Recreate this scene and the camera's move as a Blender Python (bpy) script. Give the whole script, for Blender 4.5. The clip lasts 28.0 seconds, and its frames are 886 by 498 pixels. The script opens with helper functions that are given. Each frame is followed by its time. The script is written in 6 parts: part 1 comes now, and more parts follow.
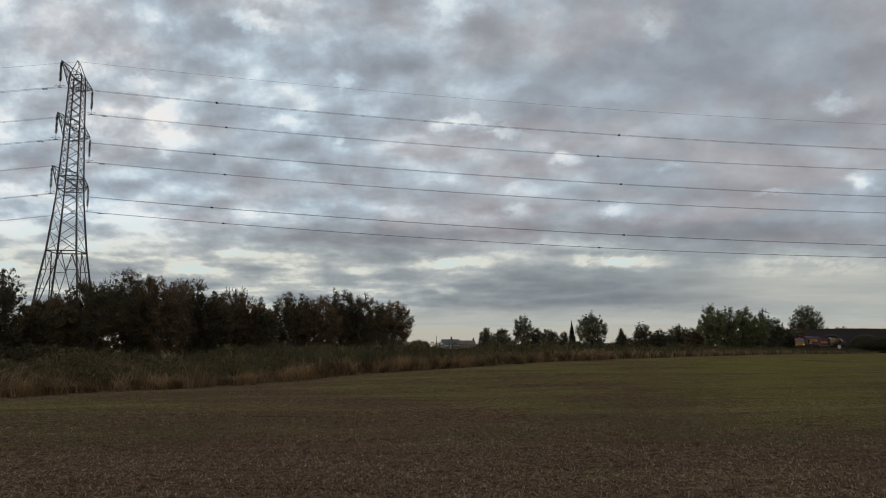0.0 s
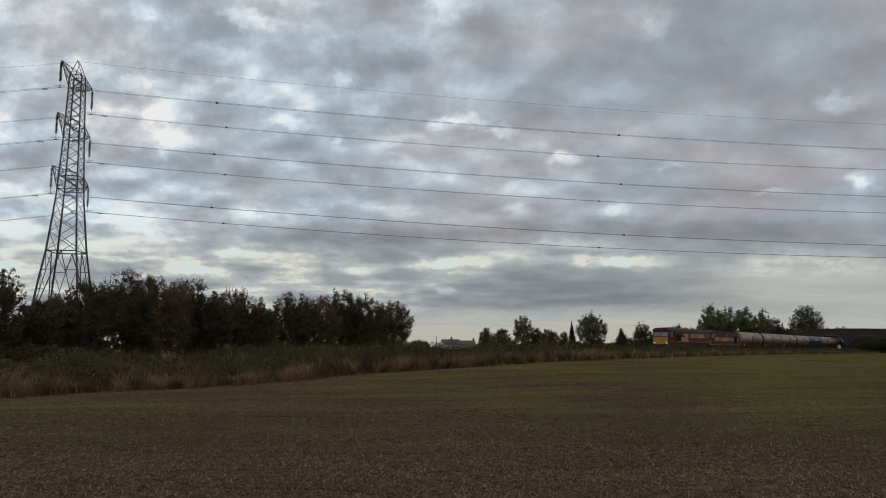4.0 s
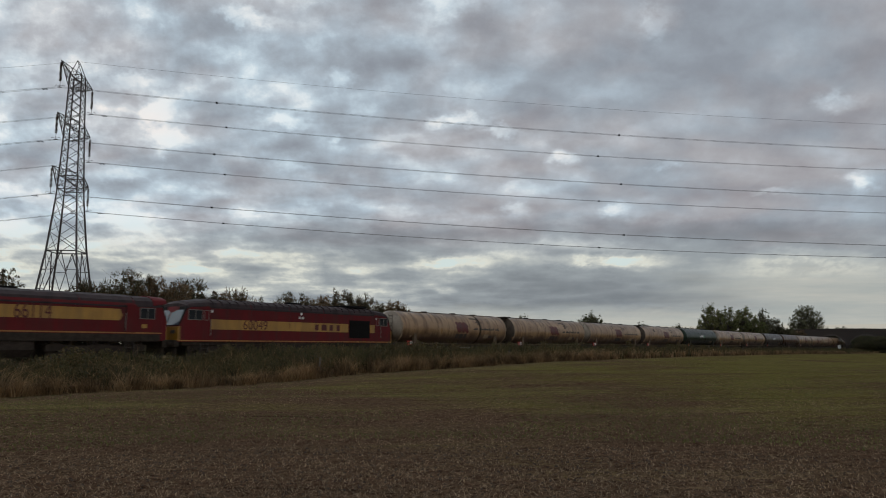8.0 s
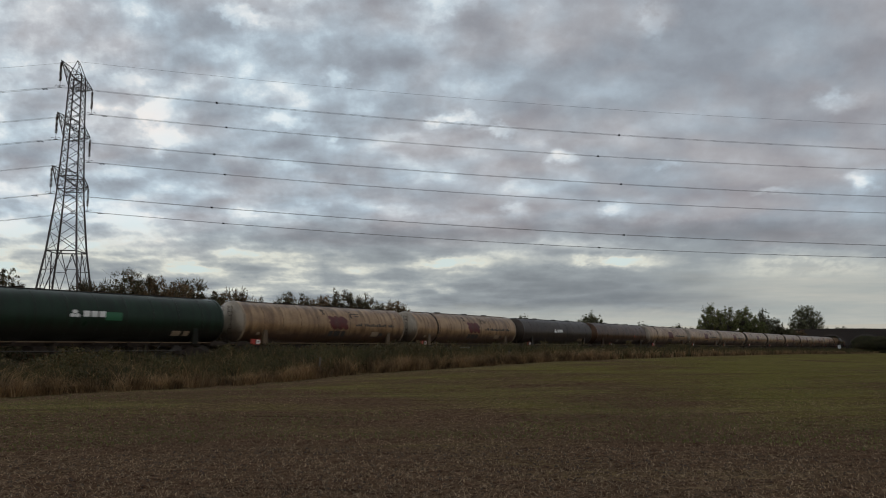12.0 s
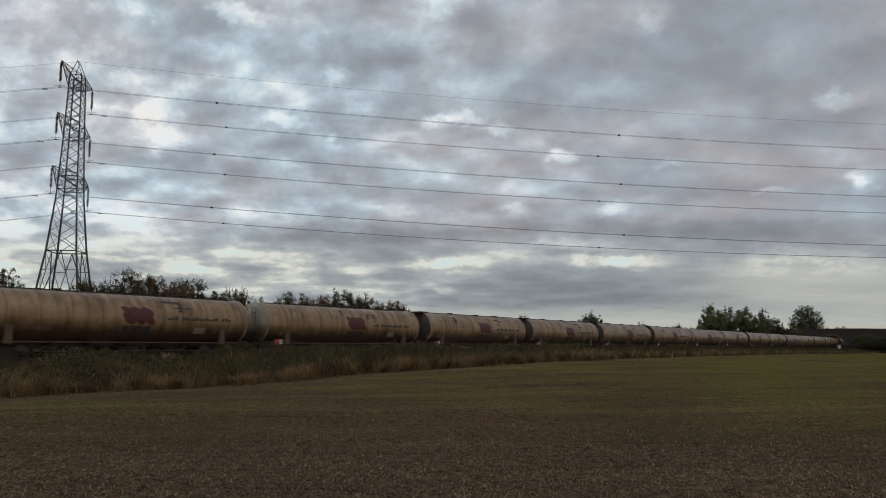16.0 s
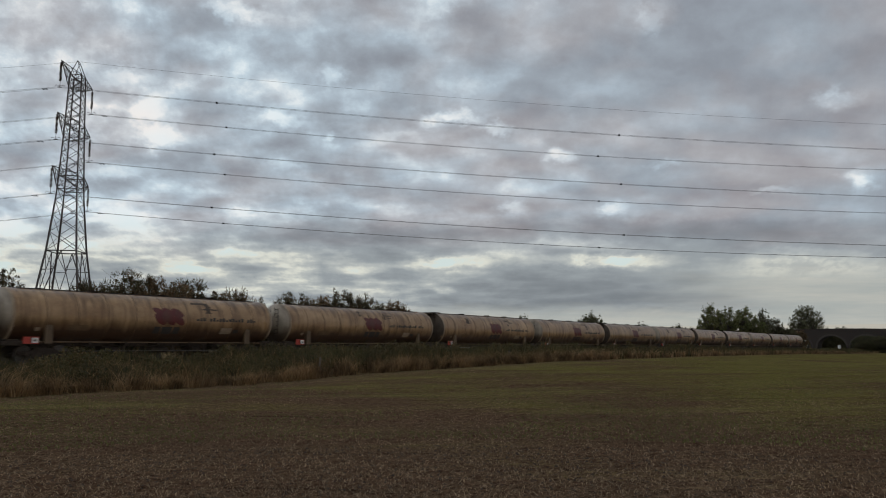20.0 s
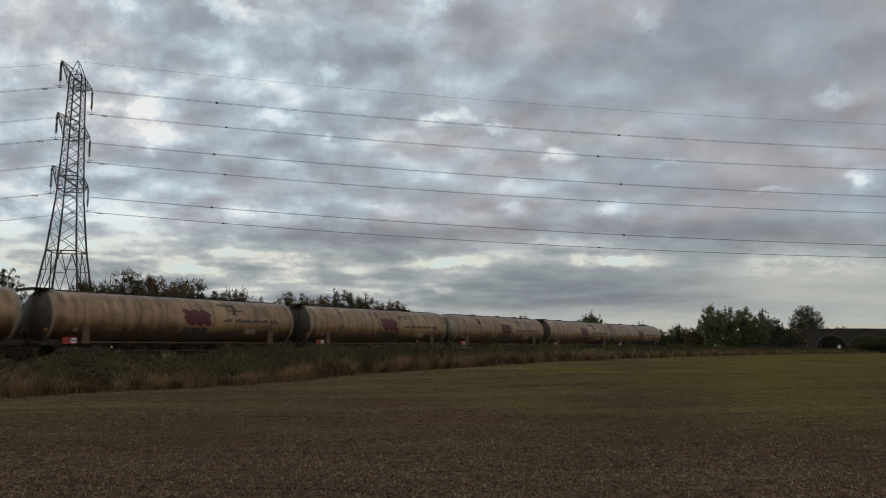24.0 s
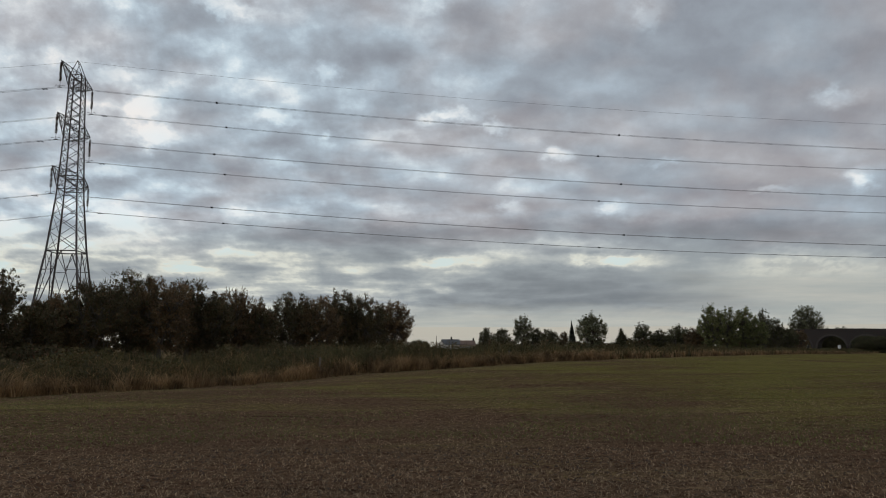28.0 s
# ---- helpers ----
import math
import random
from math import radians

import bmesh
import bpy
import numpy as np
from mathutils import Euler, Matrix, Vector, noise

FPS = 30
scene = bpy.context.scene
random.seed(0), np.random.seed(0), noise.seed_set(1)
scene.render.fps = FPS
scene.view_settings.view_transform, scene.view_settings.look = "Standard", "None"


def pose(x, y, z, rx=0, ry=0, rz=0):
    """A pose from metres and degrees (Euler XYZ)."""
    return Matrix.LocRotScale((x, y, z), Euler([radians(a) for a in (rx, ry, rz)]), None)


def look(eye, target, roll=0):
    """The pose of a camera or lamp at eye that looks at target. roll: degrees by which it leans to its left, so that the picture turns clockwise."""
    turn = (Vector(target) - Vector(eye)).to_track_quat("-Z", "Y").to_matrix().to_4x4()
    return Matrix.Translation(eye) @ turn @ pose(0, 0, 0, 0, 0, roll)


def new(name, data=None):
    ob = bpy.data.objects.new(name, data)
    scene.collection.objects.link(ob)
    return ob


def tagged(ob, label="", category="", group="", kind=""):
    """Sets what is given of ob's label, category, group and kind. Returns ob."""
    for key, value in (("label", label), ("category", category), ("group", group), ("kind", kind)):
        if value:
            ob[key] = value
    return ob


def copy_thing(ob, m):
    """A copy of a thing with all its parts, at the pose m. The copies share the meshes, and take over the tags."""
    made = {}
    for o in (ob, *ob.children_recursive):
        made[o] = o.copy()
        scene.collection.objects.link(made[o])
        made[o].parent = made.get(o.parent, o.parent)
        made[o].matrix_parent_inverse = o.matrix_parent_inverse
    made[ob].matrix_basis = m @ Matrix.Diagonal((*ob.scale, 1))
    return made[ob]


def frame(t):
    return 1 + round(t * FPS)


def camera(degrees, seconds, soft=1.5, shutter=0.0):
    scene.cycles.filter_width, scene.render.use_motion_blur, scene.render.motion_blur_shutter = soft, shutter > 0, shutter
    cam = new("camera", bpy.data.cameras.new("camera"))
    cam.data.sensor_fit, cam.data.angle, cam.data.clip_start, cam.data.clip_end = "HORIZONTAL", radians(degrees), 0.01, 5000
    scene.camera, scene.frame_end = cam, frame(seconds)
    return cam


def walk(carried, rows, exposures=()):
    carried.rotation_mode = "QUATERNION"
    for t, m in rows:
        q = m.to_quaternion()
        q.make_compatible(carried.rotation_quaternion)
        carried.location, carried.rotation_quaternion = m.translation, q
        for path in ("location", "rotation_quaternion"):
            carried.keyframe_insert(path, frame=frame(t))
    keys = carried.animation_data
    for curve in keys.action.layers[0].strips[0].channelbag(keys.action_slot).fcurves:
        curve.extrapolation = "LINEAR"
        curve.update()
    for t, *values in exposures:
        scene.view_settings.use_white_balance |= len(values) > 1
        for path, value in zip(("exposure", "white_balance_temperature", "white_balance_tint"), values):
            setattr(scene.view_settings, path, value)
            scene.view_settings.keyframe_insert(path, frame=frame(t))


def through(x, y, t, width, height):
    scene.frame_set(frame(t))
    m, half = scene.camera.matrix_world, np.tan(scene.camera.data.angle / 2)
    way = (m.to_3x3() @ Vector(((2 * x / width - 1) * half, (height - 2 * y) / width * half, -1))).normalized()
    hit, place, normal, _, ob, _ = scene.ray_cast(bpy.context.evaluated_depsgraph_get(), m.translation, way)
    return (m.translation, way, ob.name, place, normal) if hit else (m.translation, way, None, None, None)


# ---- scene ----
# Still camera on a stubble field; x to the right, y ahead, z up; the railway runs obliquely.
cam = camera(60.66, 28.0, soft=1.0, shutter=0.17)
EYE = pose(0, 0, 1.65, 90 + 7.36, 0, 0)
walk(cam, [(0, EYE), (28.0, EYE)])

# railway line: centre point nearest the camera, direction to the bridge, rail height
TRACK = Vector((-33.2, 23.5))
ALONG = Vector((0.578, 0.816)).normalized()
TOWARD = Vector((ALONG.y, -ALONG.x))      # across the line, towards the camera
RAIL_Z = 0.80
HEADING = math.degrees(math.atan2(ALONG.y, ALONG.x))
PITCH = 18.6                              # one tank wagon over its buffers
SPEED = 1.473 * PITCH                     # metres a second


def spot(u, w, z=0.0):
    """u metres along the line, w metres from its centre towards the camera."""
    p = TRACK + ALONG * u + TOWARD * w
    return Vector((p.x, p.y, z))


# ---- light ----
world = bpy.data.worlds.new("world")
scene.world = world
world.use_nodes = True
wn = world.node_tree.nodes
sky = wn.new("ShaderNodeTexSky")
sky.sky_type = "NISHITA"
sky.sun_disc = False
SUN_AZIMUTH, SUN_HEIGHT = 140.0, 10.0       # degrees clockwise from straight ahead, and up
sky.sun_elevation = radians(SUN_HEIGHT)
sky.sun_rotation = radians(SUN_AZIMUTH)
sky.air_density, sky.dust_density = 1.0, 1.0
wn["Background"].inputs["Strength"].default_value = 0.05
haze = wn.new("ShaderNodeMix")             # thin high haze whitens the clear air
haze.data_type = "RGBA"
haze.inputs[0].default_value = 0.8
haze.inputs[7].default_value = (11.2, 10.8, 9.6, 1)
world.node_tree.links.new(sky.outputs[0], haze.inputs[6])
world.node_tree.links.new(haze.outputs[2], wn["Background"].inputs["Color"])
sun = new("sun", bpy.data.lights.new("sun", "SUN"))
sun.data.energy, sun.data.angle, sun.data.color = 0.25, radians(25), (1.0, 0.80, 0.58)
_a, _e = radians(SUN_AZIMUTH), radians(SUN_HEIGHT)
sun.matrix_basis = look((0, 0, 0), (-math.sin(_a) * math.cos(_e), -math.cos(_a) * math.cos(_e), -math.sin(_e)))

TANK_R, TANK_Z, TANK_HALF = 1.40, 2.48, 8.40    # the tank barrels
CLOUD_H = 125.0                           # height of the cloud sheet over the eye


# ---- materials ----
def nodes_of(name):
    m = bpy.data.materials.new(name)
    m.use_nodes = True
    return m, m.node_tree.nodes, m.node_tree.links, m.node_tree.nodes["Principled BSDF"]


def ramp(nodes, stops, mode="LINEAR"):
    r = nodes.new("ShaderNodeValToRGB")
    r.color_ramp.interpolation = mode
    els = r.color_ramp.elements
    while len(els) < len(stops):
        els.new(0.5)
    for el, (p, c) in zip(els, stops):
        el.position = p
        el.color = (*c, 1) if len(c) == 3 else c
    return r


def noise_tex(nodes, links, vec, scale, detail=5, rough=0.6, distort=0.0):
    n = nodes.new("ShaderNodeTexNoise")
    n.inputs["Scale"].default_value = scale
    n.inputs["Detail"].default_value = detail
    n.inputs["Roughness"].default_value = rough
    n.inputs["Distortion"].default_value = distort
    if vec is not None:
        links.new(vec, n.inputs["Vector"])
    return n


def coords(nodes, links, stretch=(1, 1, 1), space="Object"):
    if space == "World":
        src = nodes.new("ShaderNodeNewGeometry").outputs["Position"]
    else:
        src = nodes.new("ShaderNodeTexCoord").outputs[space]
    mp = nodes.new("ShaderNodeMapping")
    mp.inputs["Scale"].default_value = stretch
    links.new(src, mp.inputs["Vector"])
    return mp.outputs["Vector"]


def math_node(nodes, links, op, a, b=None, clamp=False):
    n = nodes.new("ShaderNodeMath")
    n.operation = op
    n.use_clamp = clamp
    for i, v in enumerate((a, b)):
        if v is None:
            continue
        if isinstance(v, (int, float)):
            n.inputs[i].default_value = v
        else:
            links.new(v, n.inputs[i])
    return n.outputs[0]


def mix_col(nodes, links, fac, a, b, blend="MIX"):
    n = nodes.new("ShaderNodeMix")
    n.data_type = "RGBA"
    n.blend_type = blend
    for key, v in ((0, fac), (6, a), (7, b)):
        if isinstance(v, (int, float)):
            n.inputs[key].default_value = v
        elif isinstance(v, tuple):
            n.inputs[key].default_value = (*v, 1)
        else:
            links.new(v, n.inputs[key])
    return n.outputs[2]


def bump(nodes, links, bsdf, height, strength=0.3, distance=0.02):
    b = nodes.new("ShaderNodeBump")
    b.inputs["Strength"].default_value = strength
    b.inputs["Distance"].default_value = distance
    links.new(height, b.inputs["Height"])
    links.new(b.outputs[0], bsdf.inputs["Normal"])


def surface(name, a, b, scale=3.0, rough=0.7, metal=0.0, fine=25.0, relief=0.15, stretch=(1, 1, 1), space="Object", dirt=None, dirt_amount=0.5, dirt_from=0.42, dirt_to=0.68, spec=0.5):
    """Two tones mixed at two scales, fine relief, and dirt in blotches or streaks."""
    m, n, l, p = nodes_of(name)
    v = coords(n, l, stretch, space)
    big = noise_tex(n, l, v, scale, 5)
    small = noise_tex(n, l, v, fine, 4)
    f = math_node(n, l, "MULTIPLY_ADD", big.outputs[0], 0.7)
    n[-1].inputs[2].default_value = 0.0
    f = math_node(n, l, "ADD", f, math_node(n, l, "MULTIPLY", small.outputs[0], 0.3))
    r = ramp(n, [(0.36, a), (0.64, b)])
    l.new(f, r.inputs[0])
    col = r.outputs[0]
    if dirt:
        streak = noise_tex(n, l, coords(n, l, (stretch[0] * 2.2, stretch[1] * 2.2, stretch[2] * 0.35), space), scale * 0.9, 6, 0.65)
        rr = ramp(n, [(dirt_from, (0, 0, 0)), (dirt_to, (dirt_amount,) * 3)])
        l.new(streak.outputs[0], rr.inputs[0])
        col = mix_col(n, l, rr.outputs[0], col, dirt)
    l.new(col, p.inputs["Base Color"])
    rn = ramp(n, [(0.3, (rough * 0.8,) * 3), (0.7, (min(1, rough * 1.2),) * 3)])
    l.new(big.outputs[0], rn.inputs[0])
    l.new(rn.outputs[0], p.inputs["Roughness"])
    p.inputs["Metallic"].default_value = metal
    p.inputs["Specular IOR Level"].default_value = spec
    if relief:
        bump(n, l, p, small.outputs[0], relief, 0.01)
    return m


def leafy(name, tones, rough=0.75, through=0.25, patch_scale=0.35, patch_depth=0.25):
    """Leaves or blades: each its own tone, some light passing through."""
    m, n, l, p = nodes_of(name)
    g = n.new("ShaderNodeNewGeometry")
    r = ramp(n, [(i / max(1, len(tones) - 1), c) for i, c in enumerate(tones)])
    l.new(g.outputs["Random Per Island"], r.inputs[0])
    patch = noise_tex(n, l, coords(n, l, (1, 1, 1), "World"), patch_scale, 4)
    pr = ramp(n, [(0.36, (1 - patch_depth,) * 3), (0.64, (1 + patch_depth, 1 + patch_depth * 0.9, 1 + patch_depth * 0.75))])
    l.new(patch.outputs[0], pr.inputs[0])
    col = mix_col(n, l, 1.0, r.outputs[0], pr.outputs[0], "MULTIPLY")
    l.new(col, p.inputs["Base Color"])
    p.inputs["Roughness"].default_value = rough
    p.inputs["Specular IOR Level"].default_value = 0.25
    tr = n.new("ShaderNodeBsdfTranslucent")
    l.new(col, tr.inputs["Color"])
    mx = n.new("ShaderNodeMixShader")
    mx.inputs[0].default_value = through
    l.new(p.outputs[0], mx.inputs[1])
    l.new(tr.outputs[0], mx.inputs[2])
    l.new(mx.outputs[0], n["Material Output"].inputs["Surface"])
    return m


def tank_paint(name, a, b, grime_shade, soot, end=False, gloss=0.42):
    """Old tank paint: washed flanks, oily spray and painted-in shade on the belly, soot and run marks from the walkway;
    each tank its own.
    """
    m, n, l, p = nodes_of(name)

    def mul(q, r):
        return math_node(n, l, "MULTIPLY", q, r)

    def add(q, r):
        return math_node(n, l, "ADD", q, r)

    def mask(value, lo, hi, most=1.0):
        r = ramp(n, [(lo, (0, 0, 0)), (hi, (most,) * 3)])
        l.new(value, r.inputs[0])
        return r.outputs[0]
    shift = n.new("ShaderNodeVectorMath")
    shift.operation = "ADD"
    info = n.new("ShaderNodeObjectInfo")
    own = n.new("ShaderNodeCombineXYZ")
    l.new(mul(info.outputs["Random"], 60.0), own.inputs[0])
    l.new(n.new("ShaderNodeTexCoord").outputs["Object"], shift.inputs[0])
    l.new(own.outputs[0], shift.inputs[1])

    def tex(scale, stretch, detail=5, rough=0.6):
        mp = n.new("ShaderNodeMapping")
        mp.inputs["Scale"].default_value = stretch
        l.new(shift.outputs[0], mp.inputs["Vector"])
        return noise_tex(n, l, mp.outputs[0], scale, detail, rough).outputs[0]
    sep = n.new("ShaderNodeSeparateXYZ")
    l.new(n.new("ShaderNodeTexCoord").outputs["Object"], sep.inputs[0])
    up = sep.outputs["Z"] if end else add(sep.outputs["Z"], -TANK_Z)
    blotch, grain = tex(0.9, (0.6, 1, 1)), tex(14.0, (1, 1, 1), 4)
    runs = tex(2.6, (1, 0.25, 0.10), 5, 0.62)
    edge = tex(1.1, (0.8, 1, 0.5), 6, 0.62)
    r = ramp(n, [(0.36, a), (0.64, b)])
    l.new(add(mul(blotch, 0.75), mul(grain, 0.25)), r.inputs[0])
    col = mix_col(n, l, mask(runs, 0.48, 0.68, 0.6), r.outputs[0], soot)
    # soot that crept down from the walkway
    crown = add(add(mul(up, 0.42), mul(add(runs, -0.5), 0.9)), mul(add(edge, -0.5), 0.7))
    col = mix_col(n, l, mask(crown, 0.26, 0.62, 0.8), col, soot)
    # caked spray with a ragged upper edge, and the rounded underside's shade painted in
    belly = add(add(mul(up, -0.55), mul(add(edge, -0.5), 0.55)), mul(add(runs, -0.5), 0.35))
    col = mix_col(n, l, mask(belly, 0.06, 0.42, 0.92), col, grime_shade)
    l.new(col, p.inputs["Base Color"])
    rr = ramp(n, [(0.3, (0.26,) * 3), (0.7, (0.44,) * 3)])
    l.new(edge, rr.inputs[0])
    l.new(rr.outputs[0], p.inputs["Roughness"])
    p.inputs["Specular IOR Level"].default_value = gloss
    bump(n, l, p, add(blotch, mul(grain, 0.15)), 0.08, 0.02)
    return m


def glow(name, col, strength):
    m, n, l, p = nodes_of(name)
    p.inputs["Base Color"].default_value = (*col, 1)
    p.inputs["Emission Color"].default_value = (*col, 1)
    p.inputs["Emission Strength"].default_value = strength
    return m


def cloud_material():
    """Lumpy grey evening cloud with bright gaps; u is the slope to the right, e the slope up to the cloud."""
    m, n, l, p = nodes_of("cloud_layer")
    n.remove(p)
    k = 1 / CLOUD_H

    def mul(a, b):
        return math_node(n, l, "MULTIPLY", a, b)

    def add(a, b):
        return math_node(n, l, "ADD", b, a) if isinstance(a, float) else math_node(n, l, "ADD", a, b)

    def xyz(x, y):
        c = n.new("ShaderNodeCombineXYZ")
        for i, s in enumerate((x, y)):
            l.new(s, c.inputs[i])
        return c.outputs[0]
    v = coords(n, l, (k, k, k))
    sep = n.new("ShaderNodeSeparateXYZ")
    l.new(v, sep.inputs[0])
    far = math_node(n, l, "MAXIMUM", math_node(n, l, "ABSOLUTE", sep.outputs["Y"]), 0.3)
    u = math_node(n, l, "DIVIDE", sep.outputs["X"], far)
    e = math_node(n, l, "DIVIDE", 1.0, far)
    # the cells look nearly as tall as wide, since the cloud is thick
    cell = xyz(mul(mul(u, math_node(n, l, "POWER", far, 0.10)), 1.25), mul(math_node(n, l, "POWER", far, -0.1), -10.0))
    tuft = xyz(mul(mul(u, math_node(n, l, "POWER", far, 0.15)), 1.3), mul(math_node(n, l, "POWER", far, -0.5), -2.2))
    wob = noise_tex(n, l, cell, 3.0, 3, 0.55)
    wv = n.new("ShaderNodeVectorMath")
    wv.operation = "MULTIPLY_ADD"
    l.new(wob.outputs["Color"], wv.inputs[0])
    wv.inputs[1].default_value = (0.10, 0.08, 0)
    l.new(cell, wv.inputs[2])
    at = wv.outputs[0]
    wide = noise_tex(n, l, at, 1.9, 2, 0.5)
    lump = noise_tex(n, l, at, 6.4, 3, 0.5)
    fleck = noise_tex(n, l, tuft, 12.0, 6, 0.64)
    puff = n.new("ShaderNodeTexVoronoi")
    puff.feature = "SMOOTH_F1"
    puff.inputs["Scale"].default_value = 8.0
    puff.inputs["Smoothness"].default_value = 0.6
    puff.inputs["Detail"].default_value = 1.5
    puff.inputs["Roughness"].default_value = 0.45
    l.new(at, puff.inputs["Vector"])
    d = add(add(mul(wide.outputs[0], 0.55), mul(lump.outputs[0], 1.10)), mul(fleck.outputs[0], 0.80))
    d = add(math_node(n, l, "SUBTRACT", d, mul(puff.outputs["Distance"], 0.50)), -0.47)
    # even, softer cover to the right
    soft = math_node(n, l, "MINIMUM", math_node(n, l, "MAXIMUM", math_node(n, l, "SUBTRACT", 0.85, mul(u, 0.95)), 0.50), 0.95)
    d = add(mul(add(d, -0.60), soft), add(0.60, math_node(n, l, "MINIMUM", math_node(n, l, "MAXIMUM", mul(u, 0.22), 0.0), 0.07)))
    # thinner cover to the left
    d = add(d, math_node(n, l, "MINIMUM", mul(add(u, 0.25), 0.30), 0.03))
    # torn gaps and solid banks
    tear = noise_tex(n, l, tuft, 13.0, 4, 0.6)
    tc = n.new("ShaderNodeSeparateColor")
    l.new(tear.outputs["Color"], tc.inputs[0])
    ut = add(u, mul(mul(add(tc.outputs[0], -0.5), math_node(n, l, "POWER", e, 0.5)), 0.16))
    et = add(e, mul(mul(add(tc.outputs[1], -0.5), e), 0.20))
    here = xyz(ut, et)
    shred = ramp(n, [(0.34, (0.6, 0.6, 0.6)), (0.52, (1, 1, 1))])
    l.new(tear.outputs[0], shred.inputs[0])
    holes, mass = None, None
    for cu, ce, ru, re, a in GAPS + LOW_GAPS + [(*b[:4], -b[4]) for b in BANKS]:
        mp = n.new("ShaderNodeMapping")
        mp.inputs["Location"].default_value = (-cu / ru, -ce / re, 0)
        mp.inputs["Scale"].default_value = (1 / ru, 1 / re, 0)
        l.new(here, mp.inputs["Vector"])
        ln = n.new("ShaderNodeVectorMath")
        ln.operation = "LENGTH"
        l.new(mp.outputs[0], ln.inputs[0])
        fall = n.new("ShaderNodeMapRange")
        fall.interpolation_type = "SMOOTHSTEP"
        for i, s in enumerate((1.15, 0.15, 0.0, abs(a))):
            fall.inputs[i + 1].default_value = s
        l.new(ln.outputs["Value"], fall.inputs[0])
        if a > 0:
            holes = fall.outputs[0] if holes is None else math_node(n, l, "MAXIMUM", holes, fall.outputs[0])
        else:
            mass = fall.outputs[0] if mass is None else add(mass, fall.outputs[0])
    d = add(d, mass)
    d = mul(d, math_node(n, l, "SUBTRACT", 1.0, math_node(n, l, "MINIMUM", mul(mul(holes, shred.outputs[0]), 1.12), 0.95)))
    r = ramp(n, CLOUD_TONES)
    l.new(d, r.inputs[0])
    r_far = ramp(n, FAR_TONES)
    l.new(d, r_far.inputs[0])
    # evening pink on parts of the cloud base
    warm = noise_tex(n, l, at, 2.6, 3)
    wr = ramp(n, [(0.42, (0, 0, 0)), (0.62, (1, 1, 1))])
    l.new(warm.outputs[0], wr.inputs[0])
    col = mix_col(n, l, wr.outputs[0], r.outputs[0], mix_col(n, l, 1.0, r.outputs[0], (1.15, 1.01, 0.945), "MULTIPLY"))
    # cream gaps and slate banks low down, then the pale clear strip over the horizon
    fr = ramp(n, [(0.115, (1, 1, 1)), (0.175, (0, 0, 0))])
    l.new(add(e, mul(add(warm.outputs[0], -0.5), 0.06)), fr.inputs[0])
    col = mix_col(n, l, fr.outputs[0], col, r_far.outputs[0])
    strip = noise_tex(n, l, xyz(mul(u, 4.0), mul(e, 55.0)), 1.3, 5, 0.6)
    sr = ramp(n, HAZE_TONES)
    l.new(strip.outputs[0], sr.inputs[0])
    low = ramp(n, [(0.034, (1, 1, 1)), (0.058, (0, 0, 0))])
    l.new(add(e, mul(add(tear.outputs[0], -0.5), 0.016)), low.inputs[0])
    # the clear strip climbs to the right
    east = ramp(n, [(0.24, (0, 0, 0)), (0.44, (0.85, 0.85, 0.85))])
    l.new(add(u, mul(add(warm.outputs[0], -0.5), 0.25)), east.inputs[0])
    lower = ramp(n, [(0.088, (1, 1, 1)), (0.118, (0, 0, 0))])
    l.new(add(e, mul(add(tear.outputs[0], -0.5), 0.03)), lower.inputs[0])
    clear = math_node(n, l, "MAXIMUM", low.outputs[0], mul(east.outputs[0], lower.outputs[0]))
    col = mix_col(n, l, clear, col, sr.outputs[0])
    em = n.new("ShaderNodeEmission")
    l.new(col, em.inputs["Color"])
    em.inputs["Strength"].default_value = CLOUD_LIGHT
    # the sheet ends behind the camera, where the evening sky is open
    tr = n.new("ShaderNodeBsdfTransparent")
    thin = ramp(n, [(0.30, (0, 0, 0)), (0.75, (0.86, 0.86, 0.86))])
    l.new(mul(add(sep.outputs["Y"], 2.5), -0.11), thin.inputs[0])
    mx = n.new("ShaderNodeMixShader")
    l.new(thin.outputs[0], mx.inputs[0])
    l.new(em.outputs[0], mx.inputs[1])
    l.new(tr.outputs[0], mx.inputs[2])
    l.new(mx.outputs[0], n["Material Output"].inputs["Surface"])
    return m


# gaps and banks of the cloud: u, e, their half widths, depth
GAPS = [(-0.404, 0.356, 0.058, 0.019, 0.5), (-0.388, 0.318, 0.031, 0.03, 0.75), (-0.366, 0.277, 0.034, 0.021, 0.8), (-0.204, 0.299, 0.058, 0.018, 0.75), (0.024, 0.3, 0.058, 0.013, 0.7), (0.081, 0.286, 0.038, 0.01, 0.55), (-0.131, 0.366, 0.023, 0.024, 0.45), (0.013, 0.469, 0.051, 0.033, 0.5), (-0.26, 0.447, 0.059, 0.018, 0.5), (0.541, 0.328, 0.035, 0.018, 0.42), (0.562, 0.218, 0.029, 0.024, 0.7), (0.164, 0.251, 0.032, 0.012, 0.6), (0.23, 0.183, 0.032, 0.013, 0.6), (0.1, 0.182, 0.021, 0.013, 0.5), (0.092, 0.216, 0.032, 0.011, 0.4), (-0.418, 0.231, 0.057, 0.014, 0.5)]
